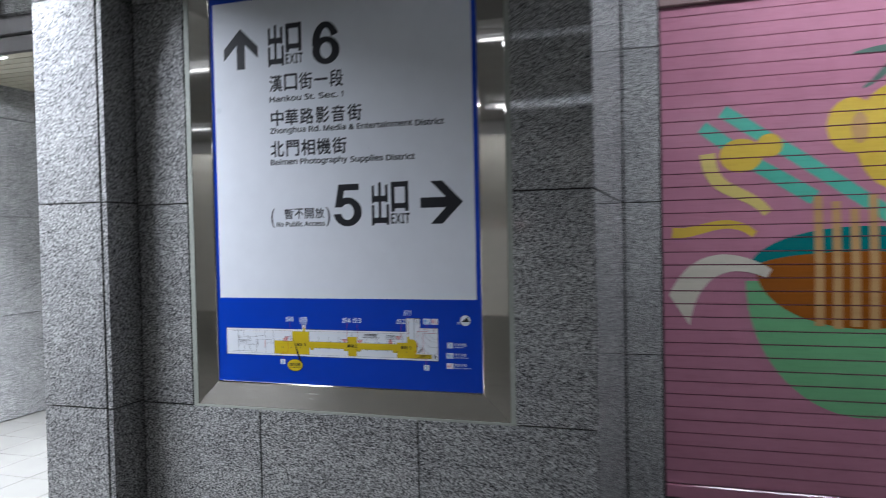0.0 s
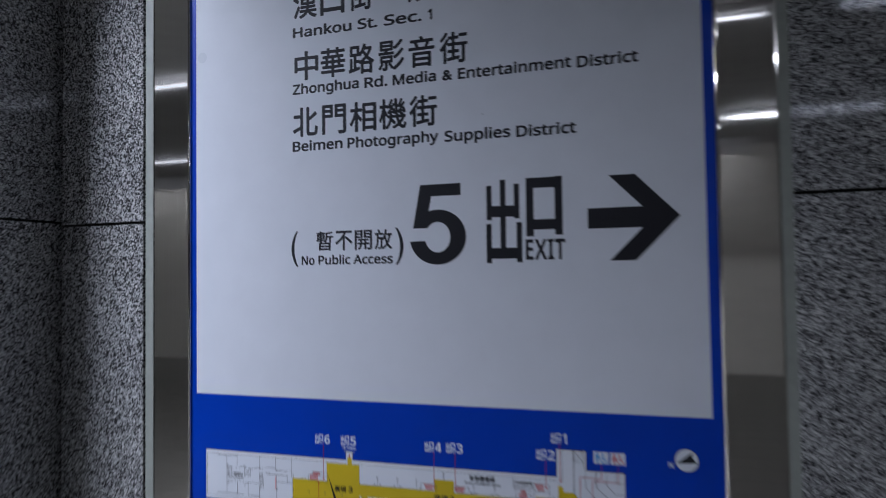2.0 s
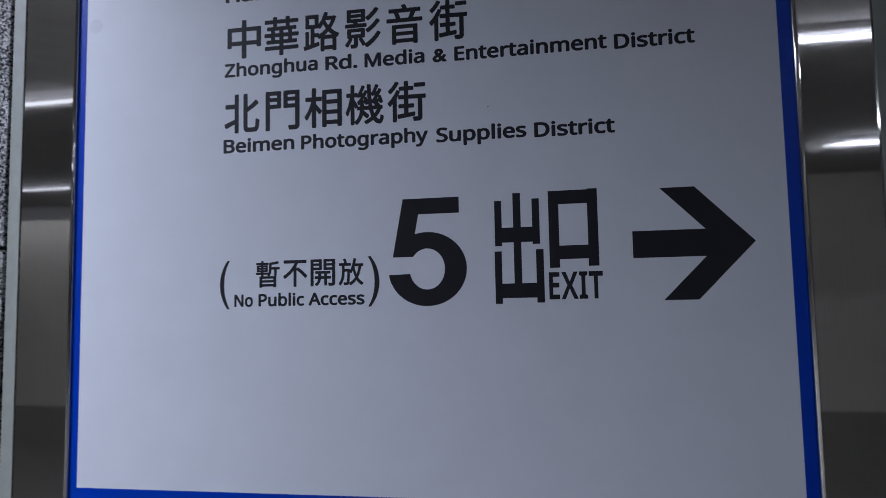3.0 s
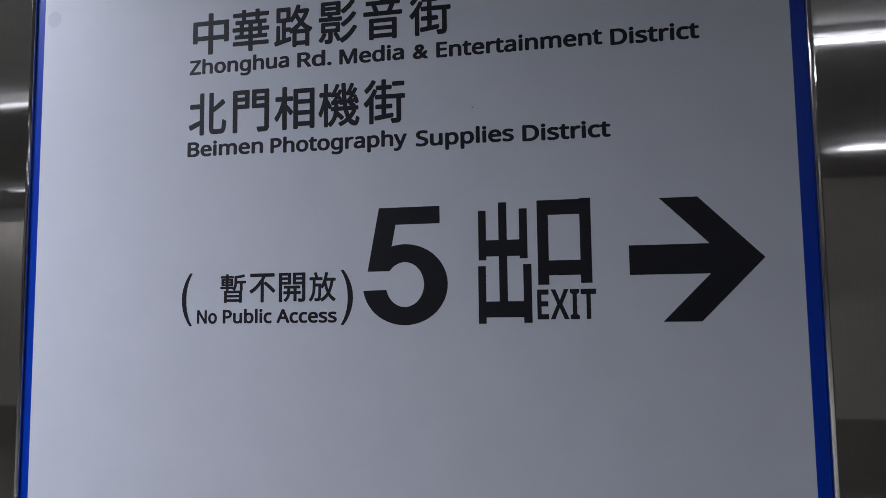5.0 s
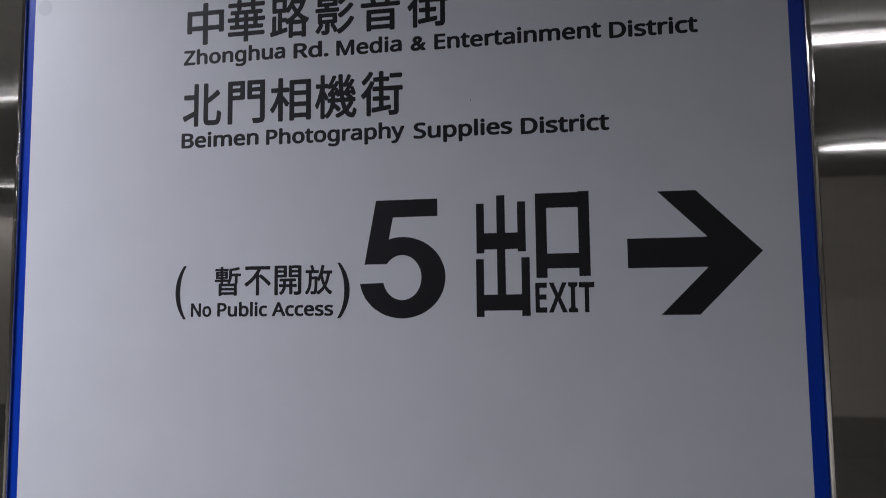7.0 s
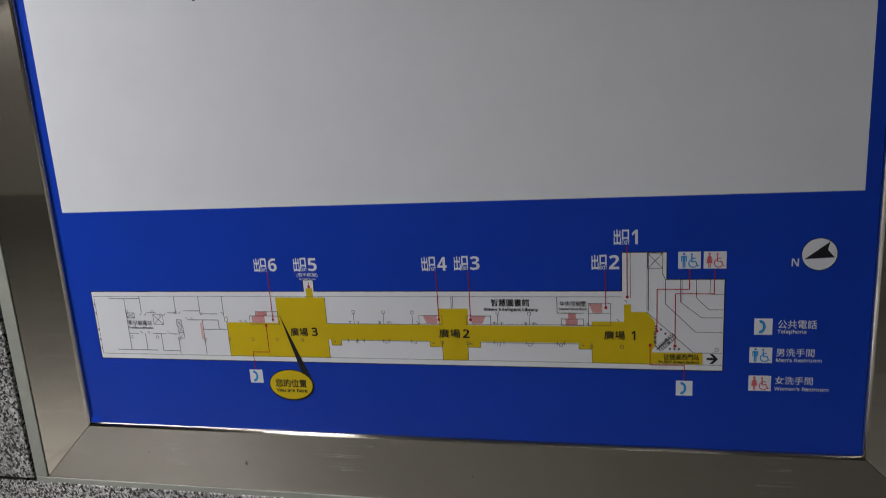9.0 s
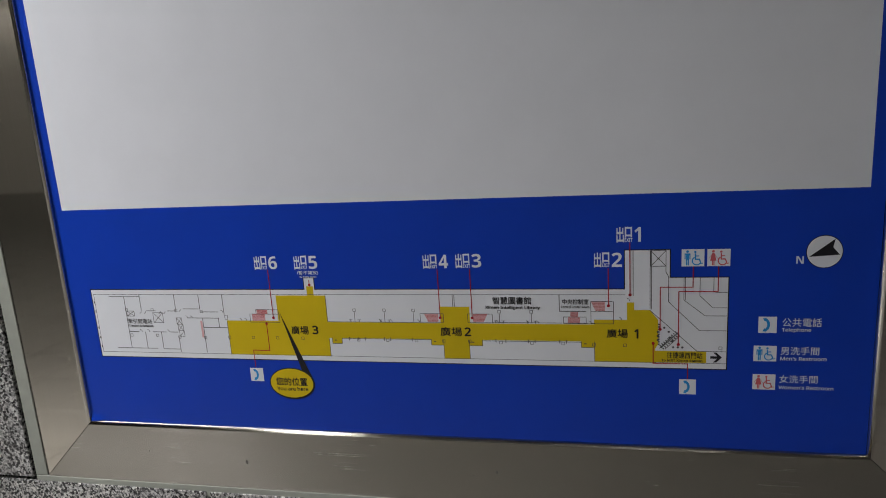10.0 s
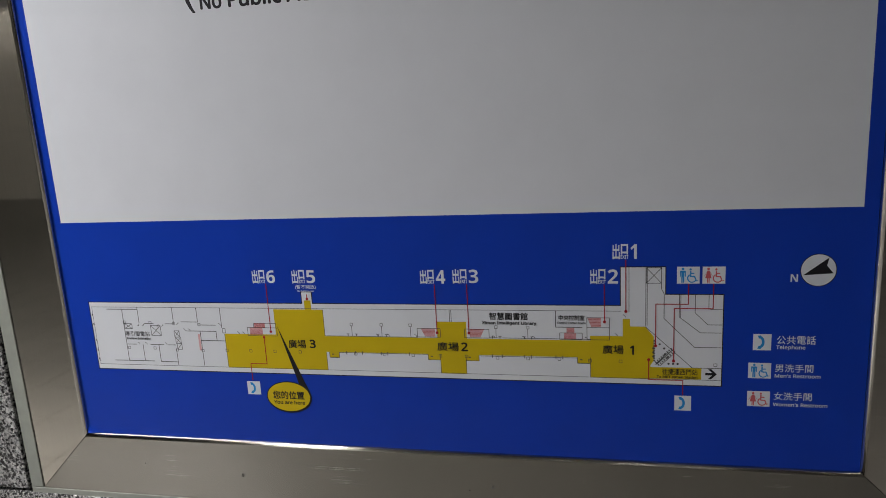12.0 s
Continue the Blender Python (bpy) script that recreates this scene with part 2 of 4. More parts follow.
def lettering(name, body, x0, x1, z0, z1, y, material, parent, bold=0.0, cap=False, label="", strong=True):
    """A line of writing from x0 to x1. cap: z0 and z1 are the base line and the height of capitals; else the ink's bounds.
    bold thickens the strokes, in ems, by laying the same outline a hair to each side."""
    me, (a, b, c, d) = glyphs(body, strong)
    if cap:
        ref, (_, _, c, d) = glyphs("H", strong)
        bpy.data.meshes.remove(ref)
    a, b, c, d = a - bold, b + bold, c - bold, d + bold
    verts = [v.co.copy() for v in me.vertices]
    polys = [tuple(p.vertices) for p in me.polygons]
    bpy.data.meshes.remove(me)
    shifts = [(0.0, 0.0)] + ([(bold * math.cos(radians(q)), bold * math.sin(radians(q))) for q in range(0, 360, 60)] if bold else [])
    bm = bmesh.new()
    for k, (du, dv) in enumerate(shifts):
        vs = [bm.verts.new((x0 + (v.x + du - a) / (b - a) * (x1 - x0), y - 0.00001 * k, z0 + (v.y + dv - c) / (d - c) * (z1 - z0))) for v in verts]
        for p in polys:
            try:
                f = bm.faces.new([vs[q] for q in p])
            except ValueError:
                continue
            f.normal_update()
            if f.normal.y > 0:
                f.normal_flip()
    return part(name, bm, material, parent, label)


# ---- the granite wall with the sign ----
COURSE, GAP = 0.75, 0.005


def slabs(parent, material, spans, axis, front, thick, heights, name="stone_panel"):
    """Stone panels on one face: spans along the wall, heights up it. axis 'y' faces -y or +y, 'x' faces +x or -x by thick's sign."""
    for s0, s1 in spans:
        for h0, h1 in heights:
            a, b = sorted((front, front + thick))
            g = GAP / 2
            if axis == "y":
                bm = box(s0 + g, s1 - g, a, b, h0 + g, h1 - g, 0.0012)
            else:
                bm = box(a, b, s0 + g, s1 - g, h0 + g, h1 - g, 0.0012)
            part(name, bm, material, parent)


ROOM_TOP = 3.05
WALL_Y, WALL_L, WALL_R = -0.004, -0.848, 0.864
COURSES = [(0.0, 0.75), (0.75, 1.5), (1.5, 2.25), (2.25, 3.0)]
wall_n = tagged(part("wall_north", box(WALL_L - 0.02, WALL_R - 0.028, 0.07, 1.38, 0, ROOM_TOP), JOINT), "grey granite clad wall carrying the direction sign", "wall", kind="structure")
part("joint_bed", box(WALL_L, WALL_R - 0.026, WALL_Y + 0.012, WALL_Y + 0.05, 0, 0.732), JOINT, wall_n)
part("joint_bed", box(WALL_L, -0.612, WALL_Y + 0.012, WALL_Y + 0.05, 0.732, ROOM_TOP), JOINT, wall_n)
part("joint_bed", box(0.608, WALL_R - 0.026, WALL_Y + 0.012, WALL_Y + 0.05, 0.732, ROOM_TOP), JOINT, wall_n)
slabs(wall_n, GRANITE, [(WALL_L + 0.013, -0.328), (-0.328, 0.274), (0.274, WALL_R)], "y", WALL_Y, 0.024, [(0.0, 0.745)])
slabs(wall_n, GRANITE, [(WALL_L + 0.013, -0.610), (0.606, WALL_R)], "y", WALL_Y, 0.024, [(0.745, 1.492), (1.492, 2.242), (2.242, 3.0)])
slabs(wall_n, GRANITE, [(-0.610, -0.03), (-0.03, 0.606)], "y", WALL_Y, 0.024, [(2.49, 3.0)])

# side of the recess, and the short return beside the shutter
RECESS_Y = 1.39
wall_e = tagged(part("wall_east", box(WALL_R - 0.026, WALL_R - 0.014, 0.03, RECESS_Y, 0, ROOM_TOP), JOINT), "pale granite side of the shutter recess", "wall", kind="structure")
slabs(wall_e, GRANITE, [(0.022, 0.70), (0.70, RECESS_Y - 0.002)], "x", WALL_R, -0.02, [(0.0, 0.745), (0.745, 1.492), (1.492, 2.242), (2.242, 3.0)])
wall_r = tagged(part("wall_return", box(WALL_R - 0.02, 1.035, RECESS_Y + 0.012, 1.60, 0, ROOM_TOP), JOINT), "narrow granite return beside the shutter", "wall", kind="structure")
slabs(wall_r, GRANITE_PALE, [(WALL_R + 0.002, 1.038)], "y", RECESS_Y, 0.024, [(0.0, 0.745), (0.745, 1.492), (1.492, 2.242), (2.242, 3.0)])

# pilaster at the wall's end: front slabs butt against the edges of the side slabs
PIL_Y, PIL_L, PIL_R = -0.150, -1.162, -0.845
pilaster = tagged(part("wall_pilaster", box(PIL_L + 0.022, PIL_R - 0.022, PIL_Y + 0.014, 1.38, 0, ROOM_TOP), JOINT), "grey granite pilaster at the end of the wall", "wall", kind="structure")
slabs(pilaster, GRANITE, [(PIL_L, PIL_R - 0.0262)], "y", PIL_Y, 0.024, COURSES)
slabs(pilaster, GRANITE, [(PIL_Y - 0.001, WALL_Y + 0.02)], "x", PIL_R, -0.021, COURSES, "side_panel")
slabs(pilaster, GRANITE, [(PIL_Y + 0.028, 0.65), (0.65, 1.38)], "x", PIL_L, 0.021, COURSES, "side_panel")


# ---- the rest of the hall ----
floor = tagged(part("floor", box(-10.0, 7.0, -9.0, 4.2, -0.2, -0.004), GROUT), "tiled underground hall floor, grey with cream in the passage", "floor", kind="structure")
TILE = 0.32
floor_meshes = {}
for tile_name, material in (("cream", FLOOR_TILE), ("grey", HALL_TILE)):
    bm = box(0, TILE - 0.005, 0, TILE - 0.005, -0.03, 0.0, 0.0015)
    floor_meshes[tile_name] = bpy.data.meshes.new("floor_tile")
    bm.to_mesh(floor_meshes[tile_name])
    bm.free()
    floor_meshes[tile_name].materials.append(material)
for i in range(34):
    for j in range(42):
        x0, y0 = -3.74 + i * TILE, -9.0 + j * TILE
        if x0 > 6.9 or y0 > 4.1 or (x0 > PIL_L - 0.1 and -0.2 < y0 and (x0 < WALL_R or y0 > 1.1)):
            continue
        if x0 < -1.0 and -3.0 < y0 < 3.2:
            t = new("floor_tile", floor_meshes["cream" if y0 > -0.3 else "grey"])
            t.location, t.parent = (x0, y0, 0), floor
rest = bmesh.new()
for i in range(-19, 34):
    for j in range(42):
        x0, y0 = -3.74 + i * TILE, -9.0 + j * TILE
        if x0 > 6.5 or (i < 0 and y0 > -0.7) or y0 > 3.7 or (-3.8 < x0 < -1.0 and -3.0 < y0 < 3.2):
            continue
        add_box(rest, x0, x0 + TILE - 0.005, y0, y0 + TILE - 0.005, -0.03, 0.0)
tagged(part("far_floor_tiles", rest, HALL_TILE, floor), kind="stuff")

# unseen dropped soffit added to shade the sign's upper right, from the pilaster eastwards
tagged(part("ceiling_soffit", box(-1.10, 7.0, -1.36, -0.152, 2.45, ROOM_TOP, 0.004), SHADE_BOARD), "unseen grey soffit added to shade the sign's upper right", "ceiling", kind="structure")
ceiling = tagged(part("ceiling", box(-10.0, 7.0, -9.0, 1.25, ROOM_TOP, ROOM_TOP + 0.2), CEIL), "pale painted hall ceiling", "ceiling", kind="structure")
wall_w = tagged(part("wall_west", box(-3.95, -3.775, -0.24, 4.2, 0, ROOM_TOP), JOINT), "grey granite clad side wall of the stair passage", "wall", kind="structure")
slabs(wall_w, GRANITE_PALE, [(-0.25 + 0.555 * k, 0.305 + 0.555 * k) for k in range(4)] + [(1.97, 2.03), (2.03, 2.6), (2.6, 3.2), (3.2, 3.8)], "x", -3.75, -0.024,
      [(0.0, 0.80), (0.80, 1.555), (1.555, 2.305), (2.305, ROOM_TOP)])
tagged(part("wall_west_front", box(-10.0, -3.75, -0.27, -0.245, 0, ROOM_TOP), GRANITE_PALE), "granite front wall west of the passage", "wall", kind="structure")
tagged(part("wall_far_west", box(-10.2, -10.0, -9.0, -0.25, 0, ROOM_TOP), HALL_WALL), "granite wall at the west end of the hall", "wall", kind="structure")
tagged(part("wall_passage_end", box(-3.9, -1.1, 4.0, 4.2, 0, ROOM_TOP), GRANITE_PALE), "granite end wall of the passage", "wall", kind="structure")
tagged(part("wall_south", box(-10.0, 7.0, -9.2, -9.0, 0, ROOM_TOP), HALL_WALL), "pale stone wall across the hall", "wall", kind="structure")
tagged(part("wall_far_east", box(7.0, 7.2, -9.0, 1.6, 0, ROOM_TOP), GRANITE_PALE), "granite side wall of the hall", "wall", kind="structure")

# lowered ceiling of narrow strips over the passage, behind a layered header
PASS_TOP, HEAD_Y = 2.555, 1.25
low = bmesh.new()
add_box(low, -3.75, PIL_L, HEAD_Y, 4.0, PASS_TOP + 0.03, PASS_TOP + 0.045)
for k in range(27):
    y0 = HEAD_Y + 0.03 + k * 0.1
    add_box(low, -3.75, PIL_L, y0, y0 + 0.086, PASS_TOP, PASS_TOP + 0.03)
tagged(part("ceiling_passage", low, CEIL_STRIP), "beige metal strip ceiling over the passage", "ceiling", kind="structure")
head = tagged(part("header_beam", box(-3.75, PIL_L, HEAD_Y + 0.02, HEAD_Y + 0.25, PASS_TOP + 0.03, ROOM_TOP), DARK_METAL), "layered dark header above the passage", "beam", kind="structure")
part("lower_fascia", box(-3.75, PIL_L, HEAD_Y - 0.02, HEAD_Y + 0.02, PASS_TOP - 0.004, 2.648, 0.004), DARK_METAL, head)
part("middle_fascia", box(-3.75, PIL_L, HEAD_Y - 0.05, HEAD_Y + 0.02, 2.656, 2.75, 0.004), MID_METAL, head)
part("upper_panel", box(-3.75, -3.02, HEAD_Y - 0.16, HEAD_Y + 0.02, 2.79, ROOM_TOP, 0.006), MID_METAL, head)
part("stone_panel", box(-2.90, PIL_L, HEAD_Y - 0.03, HEAD_Y + 0.02, 2.79, ROOM_TOP, 0.002), GRANITE, head)


# ---- ceiling lamps ----
def tube_lamp(x0, x1, y, z, glowing, label, r=0.045, bare=False):
    """A surface lamp: tray, two end caps and a half-round diffuser, or a bare round tube hung under the tray."""
    lamp = thing("ceiling_lamp", label, "lamp", "tube lamps on the ceiling")
    half = 0.025 if bare else 0.07
    part("housing", box(x0, x1, y - half, y + half, z, z + 0.05, 0.004), LAMP_CASE, lamp)
    bm = bmesh.new()
    n = 12
    turn, low = (2 * math.pi, z - 0.035) if bare else (math.pi, z)
    rows = [[bm.verts.new((x, y - r * math.cos(turn * k / n), low - r * math.sin(turn * k / n))) for k in range(n + 1)] for x in (x0 + 0.02, x1 - 0.02)]
    for k in range(n):
        bm.faces.new((rows[0][k], rows[1][k], rows[1][k + 1], rows[0][k + 1]))
    bmesh.ops.recalc_face_normals(bm, faces=bm.faces)
    part("diffuser", bm, glowing, lamp)
    for x in (x0, x1 - 0.02):
        part("end_cap", box(x, x + 0.02, y - max(half - 0.02, 0.015), y + max(half - 0.02, 0.015), z - 0.05, z, 0.003), LAMP_CASE, lamp)


LAMP_Z = ROOM_TOP - 0.05
HALL_LABEL = "long white tube lamp fixed under the hall ceiling"
for x0, x1, y, glowing in ((-4.25, -2.85, -3.6, LAMP_WHITE), (-2.35, -0.95, -3.6, LAMP_WHITE), (-0.45, 0.95, -3.6, LAMP_WHITE), (1.35, 2.30, -3.6, LAMP_CLEAR)):
    tube_lamp(x0, x1, y, LAMP_Z, glowing, HALL_LABEL, 0.011, True)
for k in range(7):
    tube_lamp(-8.6 + 1.9 * k, -7.2 + 1.9 * k, -6.75, LAMP_Z, LAMP_FAR if k < 4 else LAMP_CLEAR, HALL_LABEL, 0.011, True)
# Unseen tubes, added so that the steel frame mirrors a brighter far wall.
for k in range(6):
    tube_lamp(-9.8 + 1.85 * k, -8.15 + 1.85 * k, -8.55, LAMP_Z, WALL_FILL, "unseen tube lamp added to brighten the far wall for the steel's reflections", 0.012)
# Unseen plate, added to block the far wall tubes' light towards the sign.
fascia = thing("light_blocker", "unseen pale plate added to keep the far wall tubes' light off the sign", "baffle")
part("plate", box(-9.95, 1.25, -8.46, -8.44, 2.84, ROOM_TOP, 0.003), LAMP_CASE, fascia)
for x0 in (2.85, 4.75):
    tube_lamp(x0, x0 + 1.4, -3.6, LAMP_Z, LAMP_FRONT, "white tube lamp in the hall before the shutter", 0.02, True)
tube_lamp(-3.3, -1.5, 0.75, LAMP_Z, LAMP_PASSAGE, "bright tube lamp in front of the passage header")
# Unseen plate, added to put the header in the passage lamp's shadow.
baffled = thing("light_blocker", "unseen dark plate added to keep the passage lamp's light off the header", "baffle")
part("plate", box(-3.4, -1.4, 0.838, 0.842, 2.82, ROOM_TOP), DARK_METAL, baffled)
# Unseen lamp, added to make the sign brighter at its left.
tube_lamp(-2.55, -1.25, -1.0, LAMP_Z, SIDE_FILL, "unseen bright tube lamp added to light the sign from the left")
# Unseen plate, added to block the side lamp's light towards the hall.
shade = thing("light_blocker", "unseen dark plate added to keep the side lamp's light out of the hall", "baffle")
part("plate", box(-2.65, -1.15, -1.084, -1.08, 2.70, ROOM_TOP), DARK_METAL, shade)
# Unseen lamp, added to brighten the shutter but not the sign wall.
tube_lamp(1.3, 3.6, 0.45, LAMP_Z, RECESS_FILL, "unseen white tube lamp added to light the shutter recess")
spot = thing("passage_lamp", "small lit strip lamp in the passage ceiling", "lamp")
part("diffuser", box(-3.12, -2.99, 1.322, 1.331, PASS_TOP - 0.006, PASS_TOP - 0.001, 0.002), LAMP_CLEAR, spot)

signal = thing("indicator_lamp", "small glowing red indicator lamp on the far wall", "lamp")
part("case", box(-1.26, -1.10, -9.0, -8.96, 1.40, 1.50, 0.006), DARK_METAL, signal)
part("lens", box(-1.21, -1.15, -8.96, -8.945, 1.435, 1.460, 0.004), glow("red_indicator", (1.0, 0.03, 0.02), 7.0), signal)

# ---- stainless door standing open against the west wall ----
door = tagged(new("door_1"), "stainless framed glass door standing open against the granite", "door", kind="structure")
part("stile", box(-3.735, -3.685, 1.47, 1.52, 0.02, 2.12, 0.012), STEEL_Z, door)
part("stile", box(-3.735, -3.685, 0.65, 0.70, 0.02, 2.12, 0.012), STEEL_Z, door)
part("rail", box(-3.735, -3.685, 0.70, 1.47, 0.02, 0.14, 0.006), STEEL_Z, door)
part("rail", box(-3.735, -3.685, 0.70, 1.47, 2.03, 2.12, 0.006), STEEL_Z, door)
part("panel", box(-3.716, -3.704, 0.70, 1.47, 0.14, 2.03), MID_METAL, door)
handle = part("handle", box(-3.645, -3.630, 1.38, 1.54, 0.985, 1.005, 0.005), STEEL_Z, door)
part("handle_stem", box(-3.685, -3.632, 1.485, 1.505, 0.985, 1.005, 0.004), STEEL_X, handle)

# ---- roller shutter with a painted mural ----
SH_Y, SH_L, SH_R, SH_Z0, SH_TOP, PITCH = 1.44, 1.042, 4.20, 0.105, 2.43, 0.0633
shutter = thing("roller_shutter", "closed pink roller shutter painted with a noodle bowl mural", "shutter")
part("backing", box(SH_L - 0.02, SH_R, SH_Y + 0.012, SH_Y + 0.02, 0.03, SH_TOP), DARK, shutter)
slat_mesh = bpy.data.meshes.new("slat")
bm = bmesh.new()
profile = [(0.010, 0.0), (0.0035, 0.0004), (0.0008, 0.0022), (0.0, 0.004), (0.0, 0.0618), (0.010, 0.0618)]
ends = [[bm.verts.new((x, y, z)) for y, z in profile] for x in (0.0, SH_R - SH_L)]
for k in range(len(profile) - 1):
    bm.faces.new((ends[0][k], ends[1][k], ends[1][k + 1], ends[0][k + 1]))
bm.faces.new((ends[0][-1], ends[1][-1], ends[1][0], ends[0][0]))
for e in ends:
    bm.faces.new(e)
bmesh.ops.recalc_face_normals(bm, faces=bm.faces)
bm.to_mesh(slat_mesh)
bm.free()
slat_mesh.materials.append(SHUTTER_PINK)
SLATS = int((SH_TOP - SH_Z0) / PITCH) + 1
slat_row = []
for k in range(SLATS):
    s = new("slat", slat_mesh)
    s.location, s.parent = (SH_L, SH_Y, SH_Z0 + k * PITCH), shutter
    slat_row.append(s)
part("bottom_rail", box(SH_L, SH_R, SH_Y - 0.006, SH_Y + 0.012, 0.035, SH_Z0 - 0.004, 0.004), SHUTTER_PINK, shutter)
part("guide_rail", box(SH_L - 0.006, SH_L + 0.004, SH_Y - 0.012, SH_Y + 0.03, 0.0, SH_TOP, 0.002), DARK_METAL, shutter)
part("guide_rail", box(SH_R - 0.01, SH_R + 0.04, SH_Y - 0.03, SH_Y + 0.03, 0.0, SH_TOP, 0.002), DARK_METAL, shutter)
part("hood", box(1.04, SH_R + 0.05, SH_Y - 0.03, SH_Y + 0.16, SH_TOP + 0.004, ROOM_TOP, 0.004), HEADER_PAINT, shutter, "dusty brown painted hood")
tagged(part("wall_recess", box(SH_R + 0.05, 7.0, 1.40, 1.60, 0, ROOM_TOP), GRANITE_PALE), "granite wall beyond the shutter", "wall", kind="structure")
tagged(part("ceiling_recess", box(WALL_R, 7.0, 1.25, 1.6, ROOM_TOP, ROOM_TOP + 0.2), CEIL), "hall ceiling over the shutter recess", "ceiling", kind="structure")


def mural(name, polys, material, layer, label=""):
    """Paint on the slats: each shape is cut at the grooves, so that every slat carries its own piece."""
    y = SH_Y - 0.0005 * layer
    zs = [z for p in polys for _, z in p]
    for k, slat in enumerate(slat_row):
        z0, z1 = SH_Z0 + k * PITCH + 0.0042, SH_Z0 + k * PITCH + 0.0617
        if z1 < min(zs) or z0 > max(zs):
            continue
        bm = sheet(polys, y)
        for z, n in ((z0, -1), (z1, 1)):
            bmesh.ops.bisect_plane(bm, geom=bm.verts[:] + bm.edges[:] + bm.faces[:], plane_co=(0, 0, z), plane_no=(0, 0, n), clear_outer=True)
        if not bm.faces:
            bm.free()
            continue
        bmesh.ops.translate(bm, verts=bm.verts, vec=-slat.location)
        part(name, bm, material, slat, label)


BOWL_X = 1.92
mural("painted_chopstick", ribbon([(1.232, 1.845), (1.47, 1.655), (1.72, 1.49)], 0.062, 0.070), MURAL_MINT, 1)
mural("painted_chopstick", ribbon([(1.325, 1.915), (1.66, 1.675), (2.02, 1.405), (2.30, 1.19)], 0.062, 0.070), MURAL_MINT, 1)
mural("painted_topping", [disc(1.405, 1.700, 0.095, 0.080)], MURAL_YELLOW, 2)
mural("painted_topping", [disc(1.530, 1.742, 0.056, 0.055)], MURAL_YELLOW, 3)
mural("painted_noodle", ribbon(bezier((1.255, 1.715), (1.27, 1.50), (1.42, 1.56), (1.52, 1.425)), 0.070, 0.045), MURAL_PALE, 4)
mural("painted_noodle", ribbon(bezier((1.09, 1.340), (1.22, 1.32), (1.33, 1.44), (1.462, 1.325)), 0.050, 0.036), MURAL_YELLOW, 1)
mural("painted_bowl_inside", [disc(BOWL_X, 1.15, 0.49, 0.205, 48, 0, 180)], MURAL_TEAL, 1)
mural("painted_soup", [disc(BOWL_X, 1.165, 0.455, 0.075, 40, 0, 180) + disc(BOWL_X, 1.165, 0.455, 0.28, 40, 180, 360)[1:-1]], MURAL_BROWN, 2)
mural("painted_bowl", [disc(BOWL_X, 1.105, 0.50, 0.63, 56, 180, 360)], MURAL_GREEN, 1)
for k in range(6):
    x = 1.735 + 0.075 * k
    mural("painted_noodle", ribbon([(x, 0.895 - 0.01 * (k % 2)), (x + 0.002, 1.15), (x - 0.004, 1.50 - 0.03 * (k % 3))], 0.040, 0.036), MURAL_NOODLE, 3)
outer = bezier((1.072, 1.035), (1.17, 1.265), (1.36, 1.275), (1.535, 1.160))
inner = bezier((1.167, 0.885), (1.20, 1.13), (1.34, 1.20), (1.512, 1.118))
mural("painted_steam_curl", [(outer[k], outer[k + 1], inner[k + 1], inner[k]) for k in range(24)], MURAL_CREAM, 4)
mural("painted_fruit", [disc(1.875, 1.815, 0.105, 0.125)], MURAL_YELLOW, 2)
mural("painted_fruit", [disc(2.06, 1.755, 0.175, 0.24)], MURAL_YELLOW, 3)
mural("painted_fruit_mark", [disc(1.905, 1.800, 0.036, 0.070)], MURAL_NOODLE, 6)
mural("painted_leaf", ribbon(bezier((1.92, 1.98), (2.00, 2.02), (2.02, 2.10), (2.14, 2.12)), 0.012, 0.06), MURAL_LEAF, 4)
mural("painted_leaf", ribbon(bezier((1.88, 2.135), (1.96, 2.15), (2.06, 2.16), (2.16, 2.12)), 0.010, 0.06), MURAL_LEAF, 5)

# ---- the direction sign ----
sign = thing("direction_sign", "white and blue station direction sign in a brushed steel frame", "sign")
POST_L, POST_R, POST_B, POST_T = -0.500, 0.4995, 0.8395, 2.39
poster = part("poster", box(POST_L, POST_R, 0.0, 0.006, POST_B, POST_T), BLUE, sign, "deep blue printed film")
part("backboard", box(POST_L - 0.05, POST_R + 0.05, 0.008, 0.045, POST_B - 0.05, POST_T + 0.05), DARK, sign)


def layer(k):
    return -0.00004 * k


FRAME = [(0.0, 0.007), (0.0, -0.0006), (0.0005, -0.0024), (0.0016, -0.0035), (0.0034, -0.0037), (0.0052, -0.0033), (0.0064, -0.0031), (0.0885, -0.0031), (0.0915, -0.0022), (0.0925, 0.004)]
IN_L, IN_R, IN_B, IN_T = -0.496, 0.5000, 0.8425, 2.385


